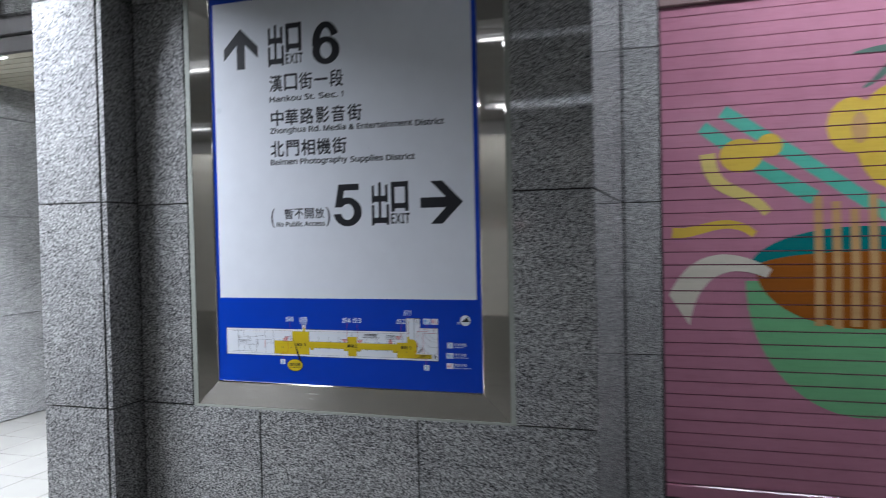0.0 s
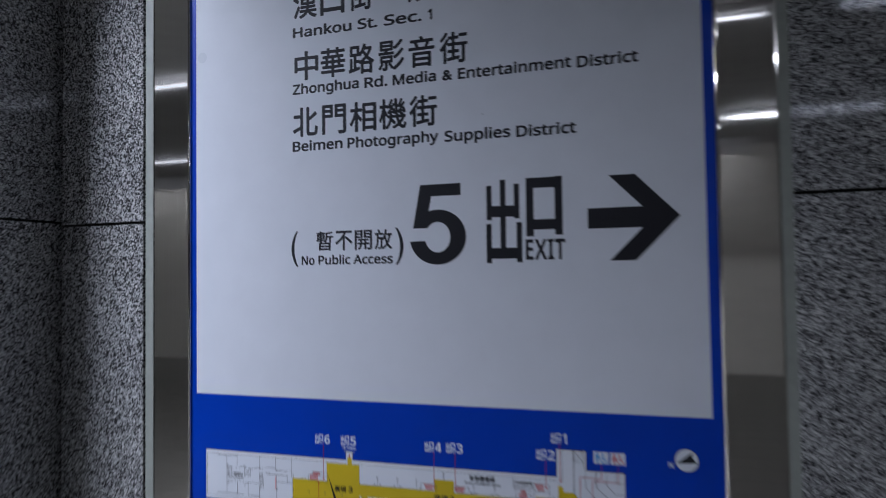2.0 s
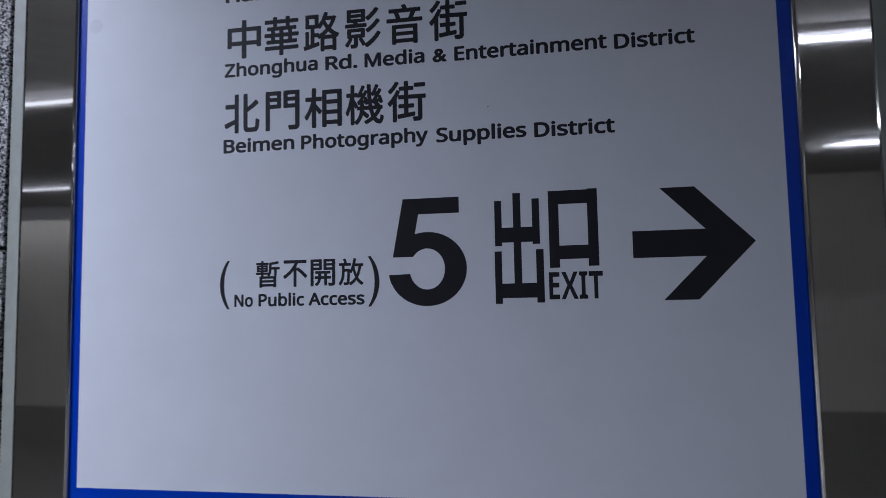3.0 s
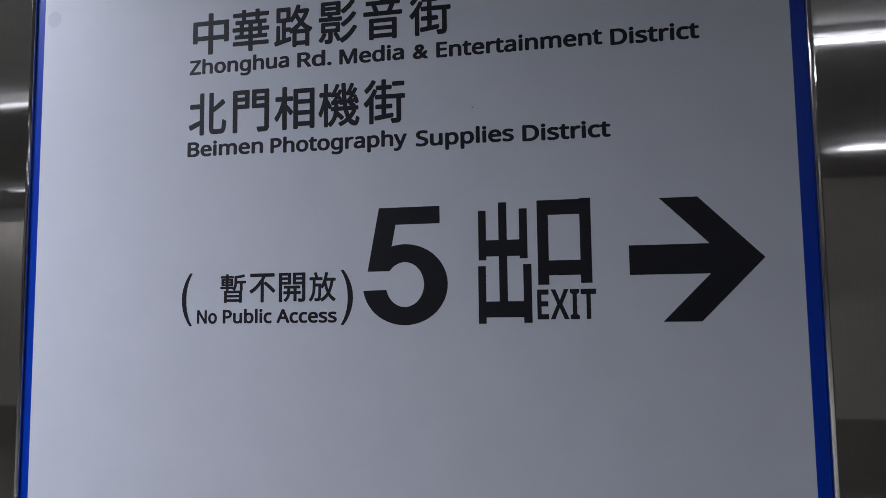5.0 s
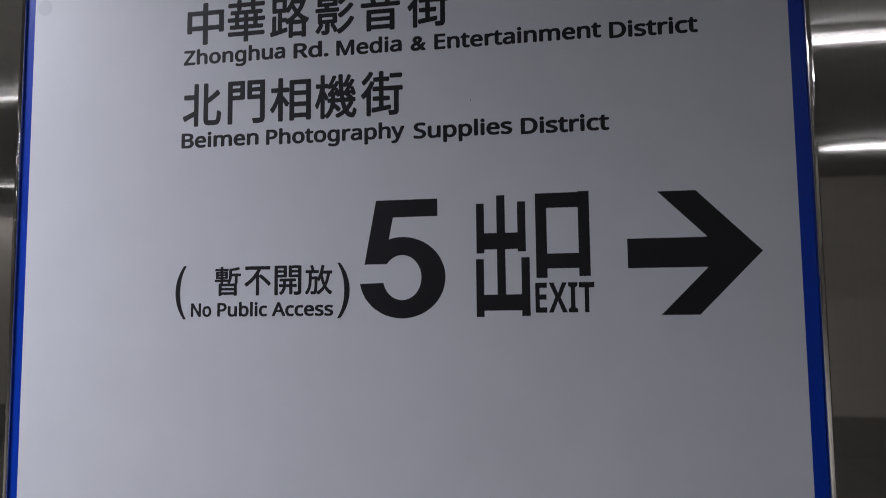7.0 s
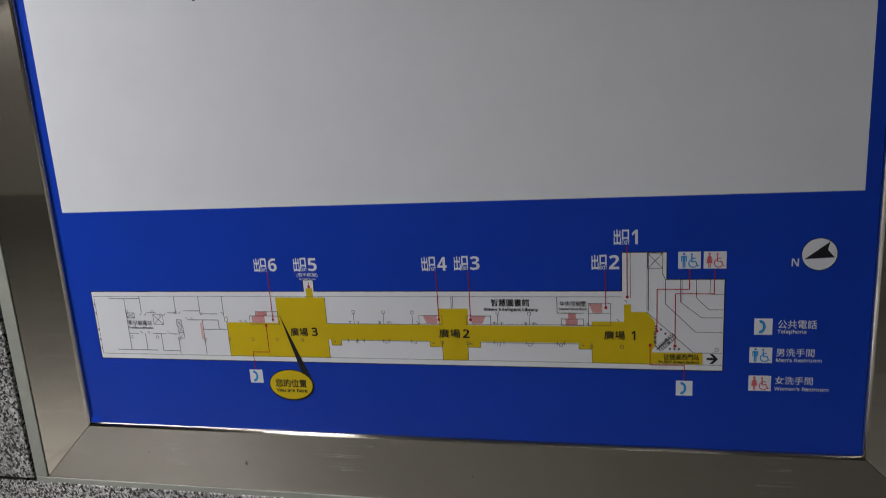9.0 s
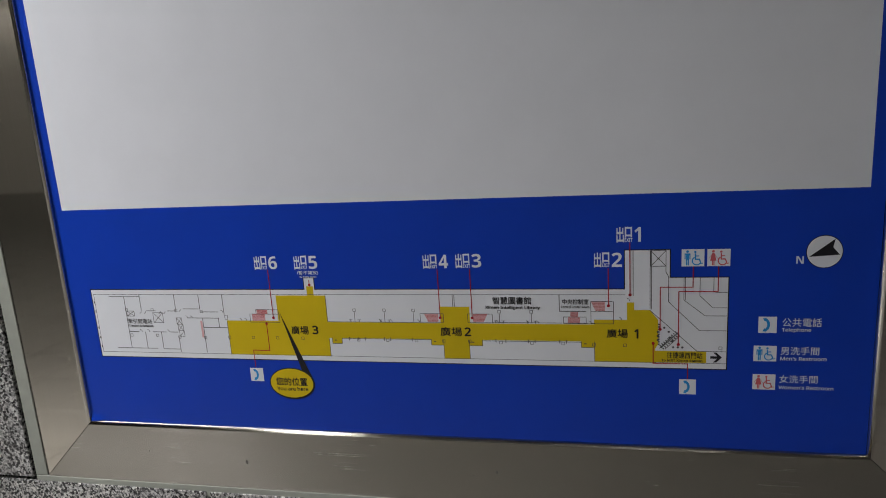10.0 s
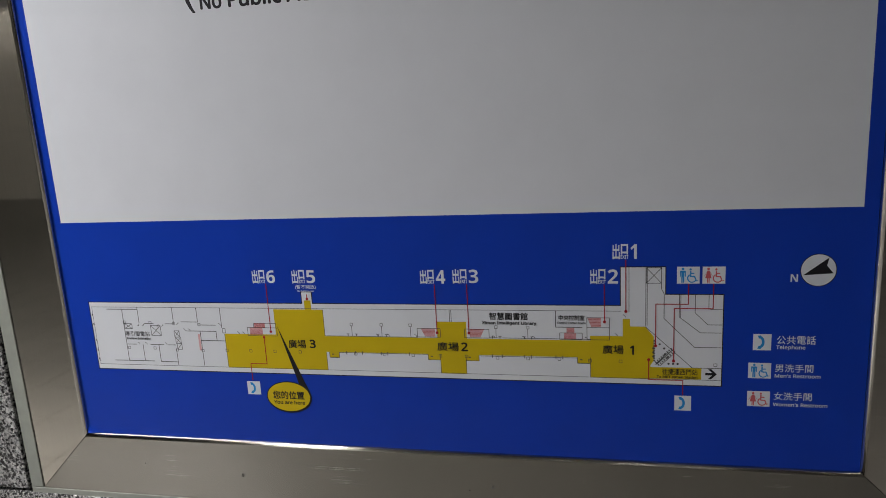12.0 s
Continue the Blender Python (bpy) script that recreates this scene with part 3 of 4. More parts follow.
def frame_member(side):
    """One mitred length of the frame, its section turned round the sign's four sides."""
    bm = bmesh.new()
    rows = []
    for far in (0, 1):
        row = []
        for u, y in FRAME:
            if side in ("bottom", "top"):
                x = IN_R + u - 0.0006 if far else IN_L - u + 0.0006
                z = IN_B - u if side == "bottom" else IN_T + u
            else:
                x = IN_L - u if side == "left" else IN_R + u
                z = IN_T + u - 0.0006 if far else IN_B - u + 0.0006
            row.append(bm.verts.new((x, y, z)))
        rows.append(row)
    for k in range(len(FRAME) - 1):
        f = bm.faces.new((rows[0][k], rows[1][k], rows[1][k + 1], rows[0][k + 1]))
        f.smooth = k in (2, 3, 4)
    for r in rows:
        bm.faces.new(r)
    bmesh.ops.recalc_face_normals(bm, faces=bm.faces)
    part("frame_" + ("rail" if side in ("bottom", "top") else "stile"), bm, STEEL_X if side in ("bottom", "top") else STEEL_Z, sign, "brushed stainless steel")


for side in ("bottom", "top", "left", "right"):
    frame_member(side)
SEAL_IN = 0.0912
for x0, x1, z0, z1 in ((IN_L - 0.113, IN_R + 0.1095, IN_B - 0.109, IN_B - SEAL_IN), (IN_L - 0.113, IN_R + 0.1095, IN_T + SEAL_IN, IN_T + 0.109),
                       (IN_L - 0.113, IN_L - SEAL_IN, IN_B - SEAL_IN, IN_T + SEAL_IN), (IN_R + SEAL_IN, IN_R + 0.1095, IN_B - SEAL_IN, IN_T + SEAL_IN)):
    part("sealant", box(x0, x1, -0.0027, 0.0, z0, z1, 0.0012), SEALANT, sign, "grey-green sealant bead")

part("white_field", sheet([((-0.483, 1.145), (0.485, 1.145), (0.483, 2.203), (-0.483, 2.203))], layer(1)), WHITE, poster, "white printed field")
for x0, x1 in ((-0.44, -0.30), (-0.28, -0.12), (-0.10, 0.10)):
    part("heading_bar", sheet([((x0, 2.23), (x1, 2.23), (x1, 2.26), (x0, 2.26))], layer(1)), WHITE, poster)
part("sticker", sheet([disc(-0.468, 1.822, 0.011, 0.011, 20)], layer(2)), print_ink("film_sticker", (0.71, 0.735, 0.775), 0.25), poster)


def exit_mark(x0, z0, w, h, k, material):
    """The two-character exit mark with EXIT set into its corner, w wide and h high."""
    def r(a, b, c, d):
        return (x0 + w * (a - 78) / 634, x0 + w * (b - 78) / 634, z0 + h * (710 - d) / 650, z0 + h * (710 - c) / 650)
    left = [r(82, 125, 102, 371), r(194, 240, 60, 592), r(308, 352, 97, 365), r(82, 352, 263, 351), r(78, 121, 402, 710), r(326, 371, 396, 707), r(78, 371, 592, 677)]
    right = [r(406, 466, 58, 508), r(634, 694, 54, 502), r(406, 694, 58, 138), r(406, 694, 380, 459)]
    part("exit_character", sheet(union(left), layer(k)), material, poster)
    part("exit_character", sheet(union(right), layer(k)), material, poster)
    a = r(398, 711, 533, 690)
    lettering("exit_word", "EXIT", a[0], a[1], a[2], a[3], layer(k), material, poster, 0.0)


def arrow(cx, cz, s, turn, k, material):
    """A broad arrow; turn 0 points along +x."""
    pts = [[(-0.073, 0.017), (-0.073, -0.017), (0.015, -0.017), (0.015, 0.017)],
           [(-0.038, 0.0705), (0.015, 0.017), (0.073, 0.0), (0.004, 0.0705)], [(0.015, 0.017), (0.015, -0.017), (0.073, 0.0)],
           [(0.015, -0.017), (-0.038, -0.0705), (0.004, -0.0705), (0.073, 0.0)]]
    c, q = math.cos(radians(turn)), math.sin(radians(turn))
    part("arrow", sheet([[(cx + s * (x * c - z * q), cz + s * (x * q + z * c)) for x, z in p] for p in pts], layer(k)), material, poster)


def ring(cx, cz, ro, ri, a0, a1, b0, b1, n=40):
    """A band between two ellipses: outer angles a0 to a1, inner angles b0 to b1."""
    o = [(cx + ro[0] * math.cos(radians(a0 + (a1 - a0) * k / n)), cz + ro[1] * math.sin(radians(a0 + (a1 - a0) * k / n))) for k in range(n + 1)]
    i = [(cx + ri[0] * math.cos(radians(b0 + (b1 - b0) * k / n)), cz + ri[1] * math.sin(radians(b0 + (b1 - b0) * k / n))) for k in range(n + 1)]
    return [(o[k], o[k + 1], i[k + 1], i[k]) for k in range(n)]


def numeral_five(x0, z0, w, h, k):
    """A heavy grotesque five: bar, leaning stem and an open bowl."""
    def p(a, b):
        return (x0 + w * a, z0 + h * b)
    polys = [(p(0.185, 1.0), p(0.913, 1.0), p(0.913, 0.852), p(0.387, 0.852)),
             (p(0.185, 1.0), p(0.387, 0.852), p(0.325, 0.62), p(0.313, 0.457), p(0.045, 0.457))]
    bm = sheet(polys, layer(k))
    bowl = ring(x0 + w * 0.493, z0 + h * 0.342, (w * 0.507, h * 0.342), (w * 0.227, h * 0.189), 116, -172, 142.4, -167)
    for quad in bowl:
        bm.faces.new([bm.verts.new((x, layer(k) - 0.00003, z)) for x, z in quad])
    for f in bm.faces:
        f.normal_update()
        if f.normal.y > 0:
            f.normal_flip()
    part("numeral", bm, BLACK, poster)


def numeral_six(x0, z0, w, h, k):
    """A heavy grotesque six: a round bowl under an open curve."""
    low = ring(x0 + w * 0.5, z0 + h * 0.325, (w * 0.5, h * 0.325), (w * 0.215, h * 0.185), 0, 360, 0, 360, 48)
    part("numeral", sheet(low, layer(k)), BLACK, poster)
    up = ring(x0 + w * 0.5, z0 + h * 0.50, (w * 0.5, h * 0.50), (w * 0.215, h * 0.345), 24, 186, 24, 190, 36)
    part("numeral", sheet(up, layer(k) - 0.00003), BLACK, poster)


# upper directions
arrow(-0.370, 2.034, 0.99, 90, 2, BLACK)
exit_mark(-0.259, 1.961, 0.137, 0.144, 2, BLACK)
numeral_six(-0.085, 1.951, 0.104, 0.146, 2)
for k, sign_char in enumerate("漢口街一段"):
    low, high = (1.898, 1.906) if sign_char == "一" else (1.872, 1.931)
    lettering("character", sign_char, -0.257 + 0.0587 * k, -0.205 + 0.0587 * k, low, high, layer(2), BLACK, poster, 0.020)
for word, x0, x1 in (("Hankou", -0.258, -0.132), ("St.", -0.12, -0.079), ("Sec.", -0.066, 0.009), ("1", 0.02, 0.029)):
    lettering("place_name", word, x0, x1, 1.836, 1.856, layer(2), BLACK, poster, 0.036, True, strong=False)
for sign_char, x0, x1 in (("中", -0.255, -0.203), ("華", -0.198, -0.146), ("路", -0.139, -0.086), ("影", -0.078, -0.026), ("音", -0.018, 0.033), ("街", 0.042, 0.095)):
    lettering("character", sign_char, x0, x1, 1.7515, 1.8085, layer(2), BLACK, poster, 0.02)
for word, x0, x1 in (("Zhonghua", -0.259, -0.118), ("Rd.", -0.107, -0.06), ("Media", -0.05, 0.035), ("&", 0.046, 0.066), ("Entertainment", 0.076, 0.277), ("District", 0.286, 0.386)):
    lettering("place_name", word, x0, x1, 1.7255 - 0.011 * (x0 + 0.26), 1.7455 - 0.011 * (x0 + 0.26), layer(2), BLACK, poster, 0.036, True, strong=False)
for sign_char, x0, x1 in (("北", -0.259, -0.205), ("門", -0.196, -0.145), ("相", -0.138, -0.083), ("機", -0.078, -0.023), ("街", -0.018, 0.036)):
    lettering("character", sign_char, x0, x1, 1.643, 1.7, layer(2), BLACK, poster, 0.02)
for word, x0, x1 in (("Beimen", -0.26, -0.153), ("Photography", -0.143, 0.038), ("Supplies", 0.049, 0.17), ("District", 0.18, 0.283)):
    lettering("place_name", word, x0, x1, 1.615 - 0.011 * (x0 + 0.26), 1.635 - 0.011 * (x0 + 0.26), layer(2), BLACK, poster, 0.036, True, strong=False)
# lower directions
lettering("bracket", "(", -0.264, -0.249, 1.394, 1.462, layer(2), BLACK, poster, 0.004)
lettering("bracket", ")", -0.048, -0.032, 1.394, 1.462, layer(2), BLACK, poster, 0.004)
for k, sign_char in enumerate("暫不開放"):
    lettering("notice", sign_char, -0.210 + 0.0401 * k, -0.1745 + 0.0401 * k, 1.423, 1.460, layer(2), BLACK, poster, 0.018)
for word, x0, x1 in (("No", -0.242, -0.214), ("Public", -0.206, -0.139), ("Access", -0.133, -0.053)):
    lettering("notice", word, x0, x1, 1.397, 1.4145, layer(2), BLACK, poster, 0.034, True, strong=False)
numeral_five(-0.018, 1.393, 0.105, 0.144, 2)
exit_mark(0.124, 1.394, 0.137, 0.144, 2, BLACK)
arrow(0.372, 1.465, 1.0, 0, 2, BLACK)


# ---- the floor map on the blue field ----
def flat(name, rects, k, material, label=""):
    return part(name, sheet(union(rects), layer(k)), material, poster, label)


SHELL = [(-0.4605, 0.3495, 0.941, 1.0355), (0.239, 0.2875, 1.0355, 1.081), (0.2875, 0.3495, 1.0355, 1.049), (-0.1515, -0.1385, 1.0355, 1.0505)]
flat("map_outline", [(a - 0.0011, b + 0.0011, c - 0.0011, d + 0.0011) for a, b, c, d in SHELL], 2, BLACK)
flat("map_ground", SHELL, 3, WHITE)
flat("map_public_area", [(-0.2645, -0.125, 0.947, 0.994), (-0.192, -0.125, 0.994, 1.028), (-0.149, -0.140, 1.028, 1.040), (-0.125, 0.204, 0.972, 0.993),
                         (0.0235, 0.0555, 0.947, 0.972), (0.021, 0.0575, 0.993, 1.014), (0.008, 0.0235, 0.9645, 0.972), (0.0555, 0.0715, 0.9645, 0.972), (-0.121, -0.108, 0.9645, 0.972),
                         (0.189, 0.204, 0.9645, 0.972), (0.204, 0.272, 0.947, 0.999), (0.241, 0.249, 0.999, 1.020), (0.249, 0.266, 0.999, 1.011), (0.272, 0.328, 0.948, 0.962)], 4, YELLOW, "yellow public area")
part("map_public_corner", sheet([((0.266, 0.999), (0.2755, 0.999), (0.266, 1.011)), ((0.272, 0.999), (0.272, 0.964), (0.2755, 0.970), (0.2755, 0.999))], layer(4)), YELLOW, poster)
T1, T2 = 0.00032, 0.00042


def h_line(x0, x1, z, t=T1):
    return (x0, x1, z - t, z + t)


def v_line(x, z0, z1, t=T1):
    return (x - t, x + t, z0, z1)


def outline(x0, x1, z0, z1, t=T1):
    return [h_line(x0, x1, z0, t), h_line(x0, x1, z1, t), v_line(x0, z0, z1, t), v_line(x1, z0, z1, t)]


walls = [h_line(-0.458, 0.239, 1.0292, 0.00025), h_line(-0.458, 0.349, 0.9475, 0.00025), v_line(-0.4575, 0.9475, 1.0292, 0.00025),
         v_line(-0.412, 0.954, 1.026, T2), v_line(-0.3885, 1.007, 1.029, T2), v_line(-0.3875, 0.954, 0.977, T2), v_line(-0.3635, 0.953, 0.977, T2),
         v_line(-0.337, 1.006, 1.029, T2), v_line(-0.338, 0.949, 0.972, T2), v_line(-0.3015, 1.009, 1.029, T2), v_line(-0.2995, 0.949, 0.997, T2),
         v_line(-0.2675, 1.002, 1.029, T2), v_line(-0.2765, 0.984, 0.997, T2), h_line(-0.435, -0.3885, 1.0262, T2), h_line(-0.411, -0.397, 0.977, T2),
         h_line(-0.376, -0.356, 0.977, T2), h_line(-0.350, -0.338, 0.977, T2), h_line(-0.326, -0.302, 1.0095, T2), h_line(-0.302, -0.276, 1.0055, T2),
         h_line(-0.321, -0.276, 0.997, T2), h_line(-0.2995, -0.2645, 0.984, T2), h_line(-0.434, -0.373, 0.9535, T2), h_line(-0.3635, -0.338, 0.953, T2),
         h_line(-0.381, -0.367, 1.0065, T2), h_line(-0.350, -0.337, 1.0065, T2), h_line(-0.125, -0.004, 0.9935), h_line(0.085, 0.205, 0.9945),
         h_line(-0.108, 0.008, 0.9715), h_line(0.0715, 0.189, 0.9710), v_line(0.2040, 0.947, 0.969), v_line(-0.125, 0.947, 0.971),
         v_line(-0.2645, 0.947, 0.994), v_line(0.0235, 0.947, 0.966), v_line(0.0555, 0.947, 0.966), v_line(-0.125, 0.994, 1.028),
         v_line(-0.0885, 0.994, 1.007), v_line(-0.0495, 0.994, 1.007), v_line(-0.0125, 0.994, 1.007), v_line(0.0935, 0.994, 1.006), v_line(0.1315, 0.994, 1.006),
         v_line(0.0375, 1.014, 1.029), v_line(0.0395, 1.014, 1.029), v_line(0.1645, 1.009, 1.029, T2), h_line(0.1645, 0.195, 1.009, T2)]
for x0, x1 in ((-0.121, -0.108), (0.008, 0.0235), (0.0555, 0.0715), (0.189, 0.204)):
    walls += [h_line(x0, x1, 0.9645), v_line(x0, 0.9645, 0.972), v_line(x1, 0.9645, 0.972), h_line(x0 + 0.003, x0 + 0.006, 0.969, 0.0006)]
for x in (-0.098, -0.086, -0.077, -0.052, -0.044, -0.016, 0.088, 0.100, 0.127, 0.135, 0.164, 0.172):
    walls += [v_line(x, 0.9690, 0.9735, 0.0005)]
for x in (-0.094, -0.083, -0.055, -0.044, 0.089, 0.098, 0.127, 0.136):
    walls += [v_line(x, 0.9935, 0.9965, 0.0005), h_line(x - 0.002, x + 0.002, 0.9965, 0.0003)]
for z in (0.955, 0.968, 0.982, 1.005, 1.018):
    walls += [v_line(-0.4585, z - 0.0015, z + 0.0015, 0.0007)]
for a in ((-0.190, -0.231, 0.992, 1.003), (-0.191, -0.222, 1.003, 1.009), (0.025, -0.004, 0.994, 1.005), (0.085, 0.055, 0.994, 1.005),
          (0.195, 0.169, 0.994, 1.002), (0.226, 0.2005, 1.009, 1.021), (0.226, 0.2005, 0.994, 1.009)):
    walls += outline(min(a[:2]), max(a[:2]), a[2], a[3])
for x, z in ((-0.411, 1.008), (-0.372, 1.008), (-0.337, 1.007), (-0.300, 1.006), (-0.409, 0.972), (-0.370, 0.972), (-0.337, 0.970), (-0.299, 0.970), (-0.264, 0.971),
             (-0.0885, 1.009), (-0.0495, 1.009), (-0.0125, 1.009), (0.0935, 1.008), (0.1315, 1.008), (-0.086, 0.970), (-0.048, 0.970), (-0.011, 0.970), (0.094, 0.969), (0.131, 0.969), (0.168, 0.969),
             (-0.230, 0.971), (-0.196, 0.971), (-0.161, 0.971), (0.0235, 0.970), (0.0560, 0.970), (0.2035, 0.968), (0.2385, 0.968), (0.343, 0.966)):
    walls += outline(x - 0.0017, x + 0.0017, z - 0.0017, z + 0.0017, 0.00028)
for x0, x1, z0, z1 in ((-0.372, -0.3575, 0.990, 1.004), (-0.411, -0.400, 0.999, 1.006), (-0.338, -0.3305, 0.988, 0.997), (-0.337, -0.3295, 0.979, 0.988), (-0.336, -0.329, 0.971, 0.979),
                       (-0.267, -0.263, 0.995, 1.001), (0.267, 0.2835, 1.0625, 1.0805)):
    walls += outline(x0, x1, z0, z1)
walls += [v_line(0.248, 1.028, 1.081), v_line(0.2665, 1.012, 1.081), v_line(0.2680, 1.012, 1.081), v_line(0.303, 1.023, 1.049), v_line(0.3045, 1.023, 1.049), v_line(0.320, 1.028, 1.049),
          v_line(0.3345, 1.032, 1.049), h_line(0.334, 0.349, 1.014), h_line(0.326, 0.349, 1.0045), h_line(0.320, 0.349, 0.9870), h_line(0.318, 0.349, 0.962), h_line(0.336, 0.349, 1.032)]
tagged(flat("map_line_work", walls, 5, GREY, "thin dark wall lines"), kind="stuff")
slants = []
for x0, z0, x1, z1 in ((0.2835, 1.056, 0.2835, 1.081), (0.2835, 1.056, 0.2865, 1.050), (0.2865, 1.050, 0.2865, 1.021), (0.2865, 1.021, 0.320, 0.987), (0.303, 1.023, 0.326, 1.0045), (0.320, 1.028, 0.334, 1.014),
                       (0.266, 1.011, 0.318, 0.962), (0.277, 0.965, 0.292, 0.981), (0.283, 0.964, 0.299, 0.980), (0.267, 1.0625, 0.2835, 1.0805), (0.267, 1.0805, 0.2835, 1.0625),
                       (-0.372, 0.990, -0.3575, 1.004), (-0.372, 1.004, -0.3575, 0.990), (-0.338, 0.988, -0.3305, 0.997), (-0.338, 0.997, -0.3305, 0.988), (-0.337, 0.979, -0.3295, 0.988),
                       (-0.337, 0.988, -0.3295, 0.979), (-0.336, 0.971, -0.329, 0.979), (-0.411, 0.999, -0.400, 1.006), (-0.411, 1.006, -0.400, 0.999)):
    slants += ribbon([(x0, z0), (x1, z1)], 0.0007, 0.0007)
tagged(part("map_slant_work", sheet(slants, layer(6)), GREY, poster), kind="stuff")
doors = []
for x, z, s in ((-0.392, 1.006, -1), (-0.385, 1.006, -1), (-0.363, 1.006, -1), (-0.356, 1.006, -1), (-0.333, 1.009, -1), (-0.395, 0.977, 1), (-0.384, 0.977, 1), (-0.354, 0.977, 1), (-0.272, 1.005, 1),
                (-0.324, 0.997, 1), (-0.317, 0.997, 1), (-0.239, 0.994, 1), (-0.246, 0.994, 1), (-0.057, 0.994, 1), (-0.043, 0.994, 1), (-0.008, 0.994, 1), (0.089, 0.994, 1), (0.125, 0.994, 1), (0.137, 0.994, 1), (0.198, 0.994, 1), (0.232, 0.999, 1), (0.241, 1.022, 1)):
    doors += ribbon([(x + 0.003 * math.cos(radians(a)), z + 0.003 * s * math.sin(radians(a))) for a in range(0, 91, 18)], 0.0007, 0.0007)
for x, z in ((0.275, 0.975), (0.275, 0.980), (0.275, 0.985), (0.282, 0.990), (0.287, 0.985), (0.292, 0.9665), (0.297, 0.9665), (0.302, 0.9665), (0.288, 0.978), (0.291, 0.974)):
    doors += [disc(x, z, 0.0013, 0.0013, 10)]
for k in range(9):
    x, z = 0.2795 + 0.0021 * k, 0.9665 + 0.0021 * k
    doors += ribbon([(x - 0.0024, z + 0.0024), (x - 0.0008, z + 0.0008)], 0.0013, 0.0013) + ribbon([(x + 0.0008, z - 0.0008), (x + 0.0024, z - 0.0024)], 0.0013, 0.0013)
    doors += [((0.2752, 0.9690 + 0.0030 * k), (0.2770, 0.9690 + 0.0030 * k), (0.2770, 0.9708 + 0.0030 * k), (0.2752, 0.9708 + 0.0030 * k))]
doors += ribbon([(0.2785, 0.9655), (0.2975, 0.9845)], 0.0011, 0.0011)
tagged(part("map_doors", sheet(doors, layer(7)), GREY, poster), kind="stuff")
flights, treads = [], []
for x0, x1, z0, z1, narrow in ((-0.228, -0.210, 0.9935, 1.0025, 0), (-0.221, -0.206, 1.0035, 1.0085, 0), (0.001, 0.0185, 0.9950, 1.0045, -1), (0.0615, 0.0790, 0.9950, 1.0045, 1), (0.174, 0.188, 0.995, 1.002, 0),
                               (0.177, 0.186, 1.002, 1.008, 0), (0.201, 0.2165, 1.0100, 1.0205, -1), (-0.3035, -0.3005, 0.970, 0.993, 0)):
    cut = 0.0045
    flights.append(((x0 + (cut if narrow < 0 else 0), z0), (x1 - (cut if narrow > 0 else 0), z0), (x1, z1), (x0, z1)))
    if z1 - z0 < 0.015:
        treads += [h_line(x0 + (cut * (1 - q / 6) if narrow < 0 else 0), x1 - (cut * (1 - q / 6) if narrow > 0 else 0), z0 + q * (z1 - z0) / 6, 0.00018) for q in range(7)]
tagged(part("map_flights", sheet(flights, layer(4)), PINK, poster, "pale pink stair flights"), kind="stuff")
tagged(flat("map_stairs", treads, 5, RED, "red hatched stairs"), kind="stuff")

# red leaders with their end dots
leads = [v_line(-0.1985, 0.998, 1.062, 0.0005), v_line(-0.1445, 1.042, 1.048, 0.0005), v_line(0.021, 1.000, 1.061, 0.0005), v_line(0.0605, 1.000, 1.061, 0.0005), v_line(0.2205, 1.016, 1.061, 0.0005),
         v_line(0.2445, 1.029, 1.090, 0.0005), v_line(0.3125, 1.038, 1.062, 0.0005), h_line(0.2775, 0.313, 1.038, 0.0005), v_line(0.2775, 0.988, 1.038, 0.0005),
         v_line(0.339, 1.033, 1.062, 0.0005), h_line(0.2975, 0.3395, 1.033, 0.0005), v_line(0.2975, 0.970, 1.033, 0.0005),
         v_line(0.270, 0.9465, 0.971, 0.0005), h_line(0.2695, 0.3085, 0.9465, 0.0005), v_line(0.308, 0.928, 0.9465, 0.0005),
         v_line(-0.209, 0.9535, 0.990, 0.0005), h_line(-0.2325, -0.2085, 0.9535, 0.0005), v_line(-0.232, 0.930, 0.9535, 0.0005)]
tagged(flat("map_leaders", leads, 8, RED), kind="stuff")
part("map_leader_dots", sheet([disc(x, z, 0.0018, 0.0018, 14) for x, z in ((-0.1985, 0.998), (-0.1445, 1.042), (0.021, 1.000), (0.0605, 1.000), (0.2205, 1.016), (0.2445, 1.029), (0.2775, 0.988), (0.2975, 0.970), (0.270, 0.971), (-0.209, 0.990))], layer(9)), RED, poster)

# exit numbers above the map
for x, z, n in ((-0.216, 1.062, "6"), (-0.162, 1.062, "5"), (0.004, 1.0615, "4"), (0.044, 1.062, "3"), (0.205, 1.0615, "2"), (0.230, 1.0905, "1")):
    exit_mark(x, z, 0.0175, 0.0175, 2, WHITE)
    w = 0.007 if n == "1" else 0.0115
    lettering("exit_number", n, x + 0.0195, x + 0.0195 + w, z + 0.0005, z + 0.0172, layer(2), WHITE, poster, 0.0)
lettering("exit_note", "No Public Access", -0.156, -0.134, 1.0512, 1.0533, layer(5), WHITE, poster, 0.0)
lettering("exit_note", "(暫不開放)", -0.159, -0.131, 1.0545, 1.0602, layer(5), WHITE, poster, 0.008)
